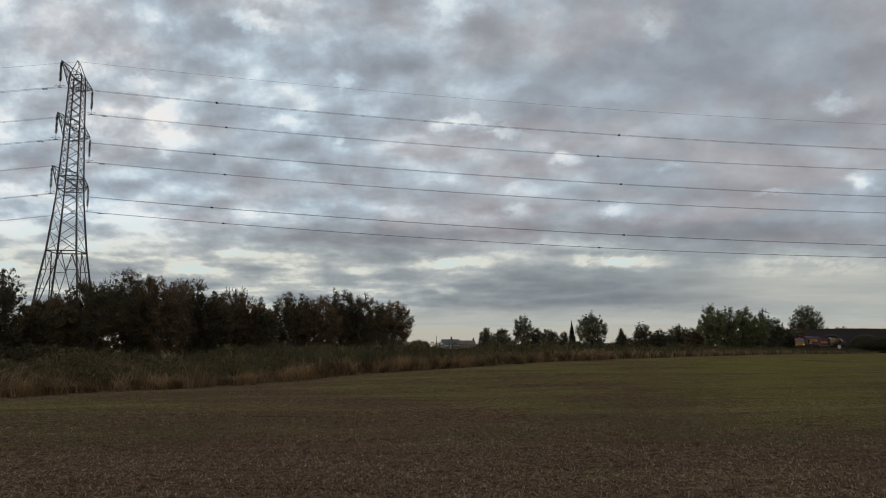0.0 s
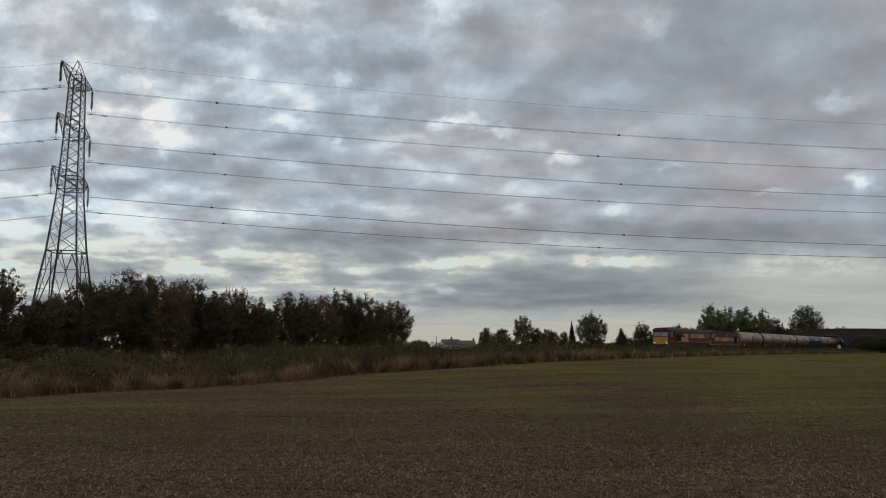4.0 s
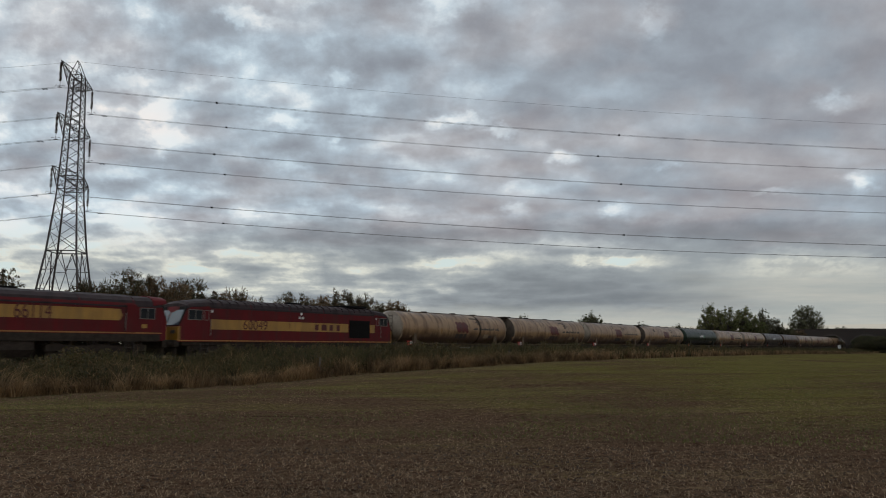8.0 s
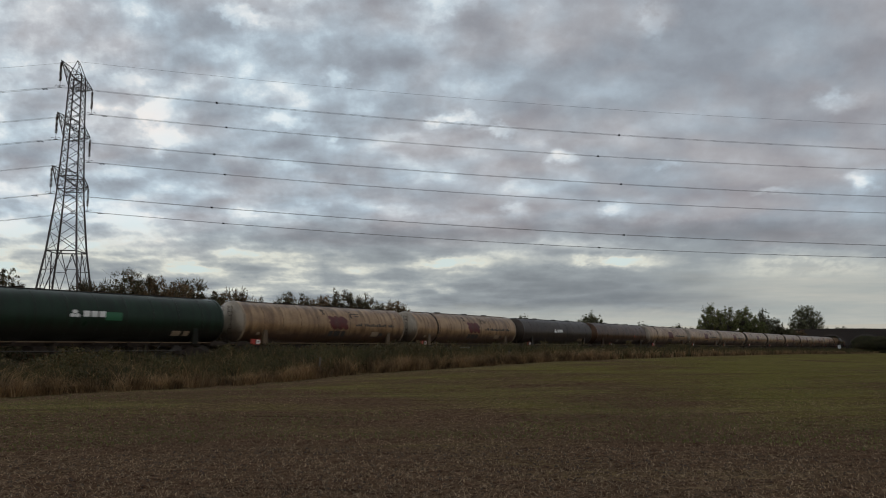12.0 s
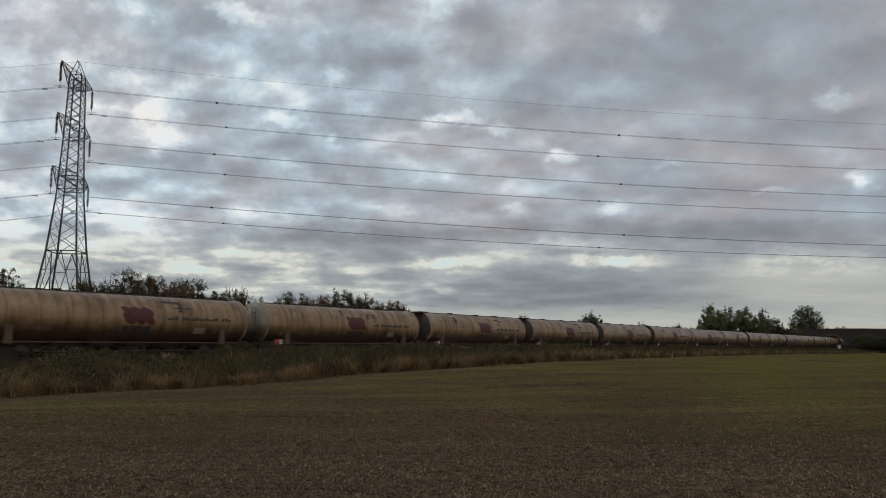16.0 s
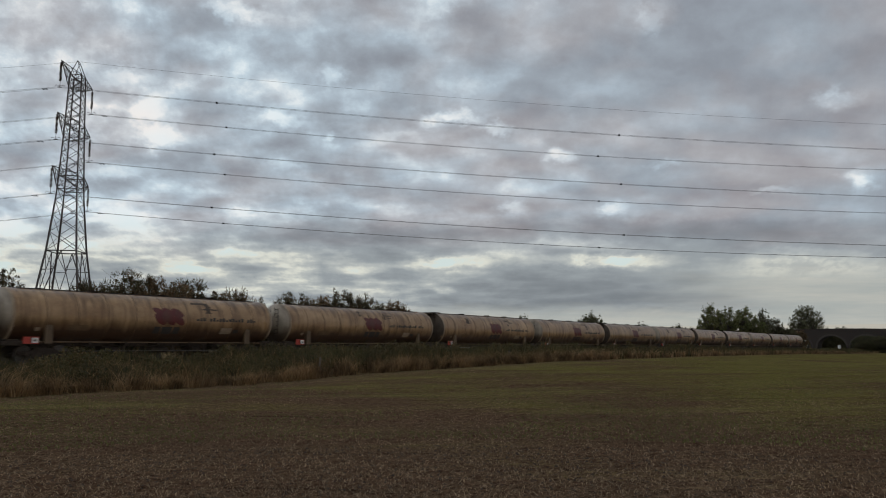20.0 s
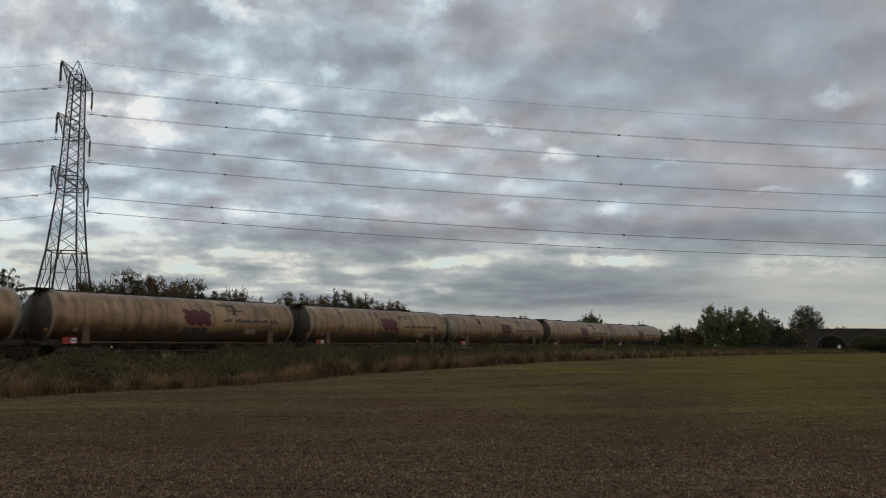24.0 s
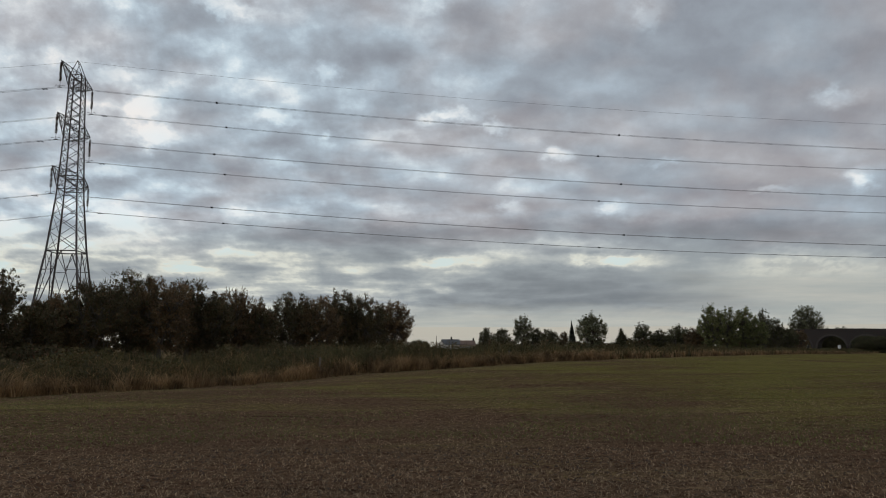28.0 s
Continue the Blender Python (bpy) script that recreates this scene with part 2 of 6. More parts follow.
LOW_GAPS = [(-0.562, 0.157, 0.079, 0.015, 0.6), (-0.325, 0.101, 0.064, 0.011, 0.95), (-0.447, 0.13, 0.098, 0.009, 0.45), (0.016, 0.109, 0.086, 0.012, 0.85), (0.226, 0.113, 0.113, 0.014, 0.9), (0.492, 0.104, 0.18, 0.03, 0.6), (0.442, 0.208, 0.042, 0.007, 0.4), (0.004, 0.073, 0.022, 0.007, 0.5), (0.298, 0.446, 0.027, 0.025, 0.35), (-0.141, 0.282, 0.015, 0.009, 0.5), (-0.55, 0.199, 0.091, 0.015, 0.35), (-0.064, 0.285, 0.061, 0.012, 0.3), (0.31, 0.244, 0.034, 0.008, 0.35), (-0.201, 0.238, 0.046, 0.01, 0.3), (-0.443, 0.191, 0.099, 0.015, 0.3), (-0.108, 0.1, 0.045, 0.007, 0.4)]
BANKS = [(0.131, 0.07, 0.284, 0.032, 0.34), (0.355, 0.059, 0.157, 0.019, 0.14), (0.183, 0.38, 0.295, 0.098, 0.06), (-0.416, 0.415, 0.179, 0.049, 0.2), (-0.139, 0.141, 0.264, 0.023, 0.2), (0.088, 0.153, 0.34, 0.019, 0.24), (0.494, 0.389, 0.218, 0.107, 0.06), (0.389, 0.153, 0.226, 0.023, 0.24)]
CLOUD_TONES = [(0.0, (0.80, 0.885, 0.92)), (0.10, (0.78, 0.865, 0.905)), (0.22, (0.565, 0.675, 0.755)), (0.36, (0.435, 0.515, 0.59)), (0.54, (0.352, 0.402, 0.458)), (0.74, (0.290, 0.321, 0.368)), (0.98, (0.235, 0.256, 0.293))]
FAR_TONES = [(0.05, (0.66, 0.76, 0.74)), (0.16, (0.73, 0.74, 0.66)), (0.30, (0.48, 0.51, 0.50)), (0.50, (0.33, 0.365, 0.385)), (0.80, (0.245, 0.272, 0.293)), (1.0, (0.21, 0.235, 0.255))]
HAZE_TONES = [(0.35, (0.42, 0.45, 0.43)), (0.65, (0.53, 0.53, 0.48))]
CLOUD_LIGHT = 0.95

M_CLOUD = cloud_material()
M_RAIL = surface("rail_steel", (0.10, 0.06, 0.04), (0.16, 0.10, 0.07), 6, 0.6, 0.6)
M_BALLAST = surface("ballast_stone", (0.12, 0.11, 0.10), (0.24, 0.22, 0.20), 9, 0.95, fine=40, relief=0.6)
M_SLEEPER = surface("sleeper_concrete", (0.22, 0.21, 0.19), (0.32, 0.30, 0.28), 5, 0.9)
M_STEEL = surface("galvanised_steel", (0.045, 0.041, 0.043), (0.085, 0.078, 0.08), 3, 0.55, 0.5, dirt=(0.09, 0.06, 0.05))
M_GLASS_INS = surface("insulator_glaze", (0.05, 0.04, 0.04), (0.08, 0.06, 0.06), 8, 0.25)
M_WIRE = surface("aluminium_wire", (0.16, 0.16, 0.16), (0.24, 0.24, 0.24), 2, 0.5, 0.6)
M_BARK = surface("bark", (0.05, 0.042, 0.034), (0.10, 0.085, 0.07), 4, 0.95, relief=0.5, stretch=(2, 2, 0.4))
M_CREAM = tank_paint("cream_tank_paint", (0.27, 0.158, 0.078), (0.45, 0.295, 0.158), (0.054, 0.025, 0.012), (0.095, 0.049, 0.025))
M_DOME = tank_paint("grimy_tank_end", (0.24, 0.20, 0.155), (0.37, 0.315, 0.25), (0.065, 0.042, 0.026), (0.14, 0.105, 0.075), end=True)
M_SOOTEND = surface("sooty_tank_end", (0.050, 0.038, 0.030), (0.105, 0.080, 0.060), 1.6, 0.7, spec=0.25, dirt=(0.035, 0.024, 0.017), dirt_amount=0.6, relief=0.05)
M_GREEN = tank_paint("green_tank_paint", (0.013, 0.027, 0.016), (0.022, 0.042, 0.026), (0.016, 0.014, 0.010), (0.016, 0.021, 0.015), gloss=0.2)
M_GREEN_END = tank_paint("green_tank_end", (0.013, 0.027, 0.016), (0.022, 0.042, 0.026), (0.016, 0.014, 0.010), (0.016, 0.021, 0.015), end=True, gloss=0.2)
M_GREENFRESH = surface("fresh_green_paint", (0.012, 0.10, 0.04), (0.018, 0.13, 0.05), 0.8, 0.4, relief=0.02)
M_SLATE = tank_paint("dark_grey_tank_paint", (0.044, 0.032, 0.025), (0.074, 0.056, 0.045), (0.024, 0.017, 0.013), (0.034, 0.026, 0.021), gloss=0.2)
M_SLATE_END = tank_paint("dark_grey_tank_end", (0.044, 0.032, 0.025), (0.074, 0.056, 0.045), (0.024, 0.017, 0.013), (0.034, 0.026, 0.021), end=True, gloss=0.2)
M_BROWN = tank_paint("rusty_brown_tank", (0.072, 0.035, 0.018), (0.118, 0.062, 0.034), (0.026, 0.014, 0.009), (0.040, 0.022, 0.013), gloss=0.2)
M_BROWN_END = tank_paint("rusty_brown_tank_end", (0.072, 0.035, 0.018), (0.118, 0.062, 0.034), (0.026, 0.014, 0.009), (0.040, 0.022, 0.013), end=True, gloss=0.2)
M_SEAM = surface("weld_seam_grime", (0.10, 0.060, 0.031), (0.20, 0.128, 0.070), 3, 0.7)
M_SADDLE = surface("dusty_saddle_plate", (0.10, 0.066, 0.038), (0.17, 0.115, 0.068), 2.5, 0.7, dirt=(0.06, 0.036, 0.02))
M_SPILL = surface("dried_spill", (0.038, 0.025, 0.017), (0.085, 0.056, 0.037), 5, 0.7)
M_UNDER = surface("underframe_grime", (0.026, 0.020, 0.016), (0.064, 0.050, 0.040), 3, 0.9, spec=0.12)
M_WHEEL = surface("wheel_steel", (0.05, 0.042, 0.036), (0.10, 0.085, 0.072), 4, 0.7, 0.3)
M_PALE = surface("pale_dusty_plate", (0.27, 0.20, 0.135), (0.40, 0.31, 0.215), 3, 0.7, dirt=(0.13, 0.085, 0.05))
M_MAROON = surface("maroon_loco_paint", (0.110, 0.012, 0.015), (0.155, 0.019, 0.022), 0.9, 0.6, spec=0.12, dirt=(0.06, 0.03, 0.026), dirt_amount=0.6, relief=0.02)
M_GOLD = surface("gold_stripe_paint", (0.37, 0.19, 0.032), (0.48, 0.265, 0.05), 0.9, 0.45, dirt=(0.17, 0.10, 0.04), dirt_amount=0.55, relief=0.02)
M_YELLOW = surface("warning_yellow_paint", (0.31, 0.145, 0.010), (0.40, 0.20, 0.02), 1.2, 0.45, dirt=(0.12, 0.065, 0.025), dirt_amount=0.7, relief=0.02)
M_ORANGE = surface("orange_sill_line", (0.36, 0.15, 0.03), (0.46, 0.21, 0.05), 2, 0.5, dirt=(0.16, 0.08, 0.03))
M_ROOF = surface("sooty_loco_roof", (0.030, 0.020, 0.021), (0.058, 0.038, 0.039), 0.9, 0.65, spec=0.22, dirt=(0.018, 0.014, 0.014), dirt_amount=0.8)
M_GRILLE = surface("black_grille", (0.008, 0.008, 0.008), (0.018, 0.017, 0.017), 4, 0.8, spec=0.1)
M_WINDOW = surface("dark_cab_glass", (0.012, 0.014, 0.016), (0.022, 0.025, 0.028), 1, 0.12, spec=0.12, relief=0)
M_SCREEN = surface("windscreen_glass", (0.05, 0.065, 0.085), (0.075, 0.09, 0.115), 1, 0.05, spec=0.7, relief=0)
M_FRAME = surface("window_frame_alloy", (0.17, 0.155, 0.14), (0.26, 0.24, 0.21), 5, 0.5, 0.3)
M_RED = surface("red_board_paint", (0.36, 0.034, 0.02), (0.46, 0.058, 0.034), 3, 0.5)
M_LOGO = surface("logo_red_paint", (0.085, 0.011, 0.011), (0.135, 0.021, 0.019), 2, 0.5, dirt=(0.08, 0.045, 0.027), dirt_amount=0.5)
M_INK = surface("dark_lettering", (0.035, 0.03, 0.028), (0.06, 0.05, 0.045), 4, 0.6)
M_LETTER = surface("maroon_lettering", (0.07, 0.010, 0.010), (0.10, 0.016, 0.014), 4, 0.6)
M_WHITE = surface("white_paint", (0.68, 0.67, 0.64), (0.8, 0.79, 0.76), 3, 0.5)
M_LAMP = glow("headlamp_glow", (1.0, 0.85, 0.68), 1.4)


# ---- building helpers ----
def mesh_of(name, bm, mats, smooth=False):
    me = bpy.data.meshes.new(name)
    bmesh.ops.recalc_face_normals(bm, faces=bm.faces)
    bm.to_mesh(me)
    bm.free()
    for mt in (mats if isinstance(mats, (list, tuple)) else [mats]):
        me.materials.append(mt)
    if smooth:
        me.shade_smooth()
    return me


def part(name, bm, material, parent, label="", smooth=False, m=None):
    """One mesh object under a thing or a part."""
    me = bm if isinstance(bm, bpy.types.Mesh) else mesh_of(name, bm, material, smooth)
    ob = new(name, me)
    ob.parent = parent
    if m is not None:
        ob.matrix_basis = m
    if label:
        tagged(ob, label)
    return ob


def thing(name, m, label, category, group="", kind="", me=None):
    ob = new(name, me)
    ob.matrix_basis = m
    return tagged(ob, label, category, group, kind)


def box(bm, c, s, m=None, bevel=0.0):
    """A box of size s at centre c; bevelled edges if asked."""
    r = bmesh.ops.create_cube(bm, size=1)
    vs = r["verts"]
    bmesh.ops.scale(bm, vec=s, verts=vs)
    if bevel:
        es = list({e for v in vs for e in v.link_edges})
        rr = bmesh.ops.bevel(bm, geom=es, offset=bevel, segments=1, affect="EDGES")
        vs = list({v for f in rr["faces"] for v in f.verts} | {v for v in vs if v.is_valid})
    bmesh.ops.translate(bm, vec=c, verts=vs)
    if m is not None:
        bmesh.ops.transform(bm, matrix=m, verts=vs)
    return bm


def boxes(*items, bevel=0.0):
    bm = bmesh.new()
    for c, s in items:
        box(bm, c, s, None, bevel)
    return bm


def bar(bm, a, b, r, sides=4):
    """A straight member of half-width r from a to b."""
    a, b = Vector(a), Vector(b)
    d = b - a
    q = d.to_track_quat("Z", "Y").to_matrix().to_4x4()
    bmesh.ops.create_cone(bm, cap_ends=True, segments=sides, radius1=r, radius2=r, depth=d.length, matrix=Matrix.Translation((a + b) / 2) @ q)
    return bm


def disc(bm, c, r, depth, axis="Y", segs=20, r2=None):
    rot = {"X": Matrix.Rotation(radians(90), 4, "Y"), "Y": Matrix.Rotation(radians(90), 4, "X"), "Z": Matrix.Identity(4)}[axis]
    bmesh.ops.create_cone(bm, cap_ends=True, segments=segs, radius1=r, radius2=r if r2 is None else r2, depth=depth, matrix=Matrix.Translation(c) @ rot)
    return bm


def loft(bm, stations, caps=True):
    """Skin closed sections (lists of points) one after another."""
    rings = [[bm.verts.new(p) for p in ring] for ring in stations]
    for a, b in zip(rings, rings[1:]):
        k = len(a)
        for i in range(k):
            bm.faces.new((a[i], a[(i + 1) % k], b[(i + 1) % k], b[i]))
    if caps:
        bm.faces.new(rings[0][::-1])
        bm.faces.new(rings[-1])
    return bm


def poly_plate(bm, pts, y, depth):
    """A flat plate from (x, z) points, standing in the plane y, depth thick towards -y."""
    front = [bm.verts.new((x, y - depth, z)) for x, z in pts]
    back = [bm.verts.new((x, y, z)) for x, z in pts]
    bm.faces.new(front)
    bm.faces.new(back[::-1])
    k = len(pts)
    for i in range(k):
        bm.faces.new((front[i], back[i], back[(i + 1) % k], front[(i + 1) % k]))
    return bm


def raw_mesh(name, verts, faces, material, smooth=False):
    me = bpy.data.meshes.new(name)
    n, k = len(faces), faces.shape[1]
    me.vertices.add(len(verts))
    me.vertices.foreach_set("co", np.ascontiguousarray(verts, dtype=np.float32).ravel())
    me.loops.add(n * k)
    me.loops.foreach_set("vertex_index", np.ascontiguousarray(faces, dtype=np.int32).ravel())
    me.polygons.add(n)
    me.polygons.foreach_set("loop_start", np.arange(0, n * k, k, dtype=np.int32))
    me.update(calc_edges=True)
    me.validate()
    me.materials.append(material)
    if smooth:
        me.shade_smooth()
    return me


def text_mesh(words, size, depth, material, wide=1.0, tall=1.0):
    """Lettering as a mesh, lying in x and z, facing -y, centred."""
    cu = bpy.data.curves.new("lettering", "FONT")
    cu.body, cu.size, cu.extrude = words, size, depth
    cu.align_x, cu.align_y = "CENTER", "CENTER"
    ob = bpy.data.objects.new("lettering", cu)
    me = bpy.data.meshes.new_from_object(ob)
    bpy.data.objects.remove(ob)
    me.transform(Matrix.Rotation(radians(90), 4, "X") @ Matrix.Diagonal((wide, tall, 1, 1)))
    me.materials.clear()
    me.materials.append(material)
    return me


# ---- ground, cloud and railway ----
FIELD_U = [-400, 10, 22, 33, 53, 90, 138, 290, 900]
FIELD_Z = [0.0, 0.0, 0.02, 0.32, 0.58, 0.58, 0.42, -0.45, -0.5]
EDGE_W = 14.3                             # the field ends here, the verge begins


def ease(a, b, x):
    t = np.clip((x - a) / (b - a), 0, 1)
    return t * t * (3 - 2 * t)


def ground_z(x, y):
    """Height of the land; works on arrays."""
    x, y = np.asarray(x, float), np.asarray(y, float)
    u = (x - TRACK.x) * ALONG.x + (y - TRACK.y) * ALONG.y
    w = (x - TRACK.x) * TOWARD.x + (y - TRACK.y) * TOWARD.y
    field = np.interp(u, FIELD_U, FIELD_Z) * ease(70, 16, w) * ease(4, 20, u)
    r = np.hypot(x, y)
    field = field + 0.04 * np.sin(x * 0.31 + 1) * np.sin(y * 0.23) * ease(5, 15, r)
    bank = RAIL_Z - 0.45
    near = bank + (field - bank) * ease(7.5, EDGE_W - 1.2, w)
    beyond = 0.35 - 0.5 * ease(-30, -250, w)
    z = np.where(w > 6, near, np.where(w < -6, bank + (beyond - bank) * ease(-6, -16, w), bank))
    return z


def build_ground():
    # rings of growing radius round the camera, out past the horizon
    rad = np.concatenate([[0.0], np.geomspace(1.2, 90, 120), np.geomspace(95, 4800, 45)])
    ang = np.linspace(0, 2 * math.pi, 289)[:-1]
    R, A = np.meshgrid(rad[1:], ang, indexing="ij")
    X, Y = R * np.sin(A), R * np.cos(A)
    verts = np.c_[X.ravel(), Y.ravel(), ground_z(X, Y).ravel()]
    k = len(ang)
    i, j = np.meshgrid(np.arange(len(rad) - 2), np.arange(k), indexing="ij")
    j2 = (j + 1) % k
    faces = np.c_[(i * k + j).ravel(), ((i + 1) * k + j).ravel(), ((i + 1) * k + j2).ravel(), (i * k + j2).ravel()]
    c = len(verts)
    verts = np.vstack([verts, [[0, 0, 0]]])
    jj = np.arange(k)
    fan = np.c_[np.full(k, c), jj, (jj + 1) % k, np.full(k, c)]
    m, n, l, p = nodes_of("stubble_soil")
    v = coords(n, l, (1, 1, 1), "World")
    # bands of the drill and of the spread straw
    mp = n.new("ShaderNodeMapping")
    mp.vector_type = "TEXTURE"
    mp.inputs["Rotation"].default_value = (0, 0, radians(8))
    mp.inputs["Scale"].default_value = (4.5, 1.0, 1.0)
    l.new(v, mp.inputs["Vector"])
    rows = noise_tex(n, l, mp.outputs[0], 0.30, 5, 0.7)
    fine = noise_tex(n, l, v, 20, 7, 0.75)
    clod = noise_tex(n, l, v, 3.2, 6, 0.65)
    sward = noise_tex(n, l, v, 0.13, 4, 0.55)
    grit = noise_tex(n, l, v, 7.5, 6, 0.72)
    soil = ramp(n, [(0.38, (0.016, 0.010, 0.007)), (0.49, (0.092, 0.055, 0.035)), (0.56, (0.175, 0.108, 0.068)), (0.66, (0.33, 0.225, 0.142))])
    mixed = math_node(n, l, "ADD", math_node(n, l, "MULTIPLY", fine.outputs[0], 0.45), math_node(n, l, "MULTIPLY", grit.outputs[0], 0.35))
    mixed = math_node(n, l, "ADD", mixed, math_node(n, l, "MULTIPLY", clod.outputs[0], 0.20))
    l.new(mixed, soil.inputs[0])
    green = ramp(n, [(0.36, (0.064, 0.058, 0.015)), (0.5, (0.15, 0.136, 0.036)), (0.66, (0.29, 0.262, 0.075))])
    l.new(mixed, green.inputs[0])
    # the young crop: thin near by, thicker with distance and to the right, in long patches and down to single tufts
    dist = n.new("ShaderNodeVectorMath"); dist.operation = "LENGTH"
    l.new(v, dist.inputs[0])
    far = ramp(n, [(0.07, (0, 0, 0)), (0.12, (0.18, 0.18, 0.18)), (0.18, (0.60, 0.60, 0.60)), (0.42, (1, 1, 1))])
    l.new(math_node(n, l, "DIVIDE", dist.outputs["Value"], 100.0), far.inputs[0])
    sep = n.new("ShaderNodeSeparateXYZ"); l.new(v, sep.inputs[0])
    east = math_node(n, l, "MULTIPLY", sep.outputs["X"], 0.006)
    g = math_node(n, l, "ADD", math_node(n, l, "MULTIPLY", sward.outputs[0], 1.0), math_node(n, l, "MULTIPLY", rows.outputs[0], 1.1))
    g = math_node(n, l, "ADD", g, math_node(n, l, "MULTIPLY", far.outputs[0], 0.34))
    g = math_node(n, l, "ADD", g, math_node(n, l, "MINIMUM", math_node(n, l, "MAXIMUM", east, -0.05), 0.10))
    g = math_node(n, l, "ADD", g, math_node(n, l, "MULTIPLY", math_node(n, l, "SUBTRACT", grit.outputs[0], 0.5), 0.9))
    gr = ramp(n, [(0.30, (0, 0, 0)), (0.62, (0.85, 0.85, 0.85))])
    l.new(math_node(n, l, "SUBTRACT", g, 0.93), gr.inputs[0])
    col = mix_col(n, l, gr.outputs[0], soil.outputs[0], green.outputs[0])
    # scattered straw litter in bands
    litter = ramp(n, [(0.46, (0, 0, 0)), (0.70, (0.8, 0.8, 0.8))])
    l.new(rows.outputs[0], litter.inputs[0])
    straw = ramp(n, [(0.48, (0, 0, 0)), (0.60, (1, 1, 1))])
    l.new(fine.outputs[0], straw.inputs[0])
    col = mix_col(n, l, math_node(n, l, "MULTIPLY", litter.outputs[0], straw.outputs[0]), col, (0.27, 0.205, 0.12))
    # thin dark furrows left by the drill
    fm = n.new("ShaderNodeMapping")
    fm.vector_type = "TEXTURE"
    fm.inputs["Rotation"].default_value = (0, 0, radians(-7))
    fm.inputs["Scale"].default_value = (7.0, 0.45, 1.0)
    l.new(v, fm.inputs["Vector"])
    furrow = ramp(n, [(0.63, (0, 0, 0)), (0.74, (0.6, 0.6, 0.6))])
    l.new(noise_tex(n, l, fm.outputs[0], 0.8, 3, 0.5).outputs[0], furrow.inputs[0])
    col = mix_col(n, l, furrow.outputs[0], col, (0.020, 0.013, 0.009))
    # bare trampled headland beside the verge
    dot = n.new("ShaderNodeVectorMath"); dot.operation = "DOT_PRODUCT"
    l.new(v, dot.inputs[0]); dot.inputs[1].default_value = (TOWARD.x, TOWARD.y, 0)
    across = math_node(n, l, "SUBTRACT", dot.outputs["Value"], TRACK.x * TOWARD.x + TRACK.y * TOWARD.y)
    across = math_node(n, l, "ADD", across, math_node(n, l, "MULTIPLY", clod.outputs[0], 3.5))
    hr = ramp(n, [(0.40, (0.7, 0.7, 0.7)), (0.50, (0, 0, 0))])
    l.new(math_node(n, l, "DIVIDE", across, 40.0), hr.inputs[0])
    tan = ramp(n, [(0.38, (0.06, 0.039, 0.024)), (0.5, (0.15, 0.10, 0.06)), (0.66, (0.32, 0.225, 0.135))])
    l.new(mixed, tan.inputs[0])
    col = mix_col(n, l, hr.outputs[0], col, tan.outputs[0])
    l.new(col, p.inputs["Base Color"])
    p.inputs["Roughness"].default_value = 0.95
    p.inputs["Specular IOR Level"].default_value = 0.0
    bump(n, l, p, math_node(n, l, "ADD", math_node(n, l, "MULTIPLY", grit.outputs[0], 1.2), math_node(n, l, "MULTIPLY", clod.outputs[0], 2.0)), 1.0, 0.09)
    me = raw_mesh("ground", verts, faces, m, True)
    ob = thing("ground", pose(0, 0, 0), "brown stubble field with thin green young crop", "field", kind="structure", me=me)
    cap = raw_mesh("ground_middle", verts, fan[:, :3], m, True)
    bm = bmesh.new(); bm.from_mesh(me); bm.from_mesh(cap); bmesh.ops.remove_doubles(bm, verts=bm.verts, dist=1e-4); bm.to_mesh(me); bm.free()
    me.shade_smooth()
    return ob


def build_cloud():
    bm = bmesh.new()
    bmesh.ops.create_circle(bm, cap_ends=True, segments=96, radius=4880)
    me = mesh_of("cloud_layer", bm, M_CLOUD)
    return thing("cloud_layer", pose(0, 0, 1.65 + CLOUD_H), "broken grey evening clouds with bright rifts", "sky", kind="structure", me=me)


def build_railway():
    L0, L1 = -120.0, 700.0
    prof = [(-3.2, -0.45), (-1.6, -0.2), (1.6, -0.2), (3.2, -0.45)]
    m = Matrix.Translation(spot(0, 0, RAIL_Z)) @ Matrix.Rotation(radians(HEADING), 4, "Z")
    bm = bmesh.new()
    loft(bm, [[(x, y, z) for y, z in prof + [(3.2, -0.8), (-3.2, -0.8)]] for x in (L0, L1)])
    bed = thing("railway", m, "single railway line on grey stone ballast", "railway", kind="structure")
    part("ballast", bm, M_BALLAST, bed)
    rail_prof = [(-0.07, -0.16), (-0.07, -0.14), (-0.012, -0.12), (-0.012, -0.04), (-0.035, -0.03), (-0.035, 0), (0.035, 0), (0.035, -0.03), (0.012, -0.04), (0.012, -0.12), (0.07, -0.14), (0.07, -0.16)]
    for y0 in (-0.7525, 0.7525):
        bm = bmesh.new()
        loft(bm, [[(x, y0 + y, z) for y, z in rail_prof] for x in (L0, L1)])
        part("rail", bm, M_RAIL, bed, "rusty steel rail")
    base = boxes(((0, 0, -0.19), (0.28, 2.5, 0.06)))
    me = mesh_of("sleeper", base, M_SLEEPER)
    for i in range(150):
        part("sleeper", me, None, bed, m=pose(-4 + i * 0.7, 0, 0))
    return bed


# ---- the train ----
# In each vehicle x runs along the line to the bridge, the camera's side is -y, z is up from the rail.
def shared(cache, key, make):
    if key not in cache:
        cache[key] = make()
    return cache[key]


MESHES = {}


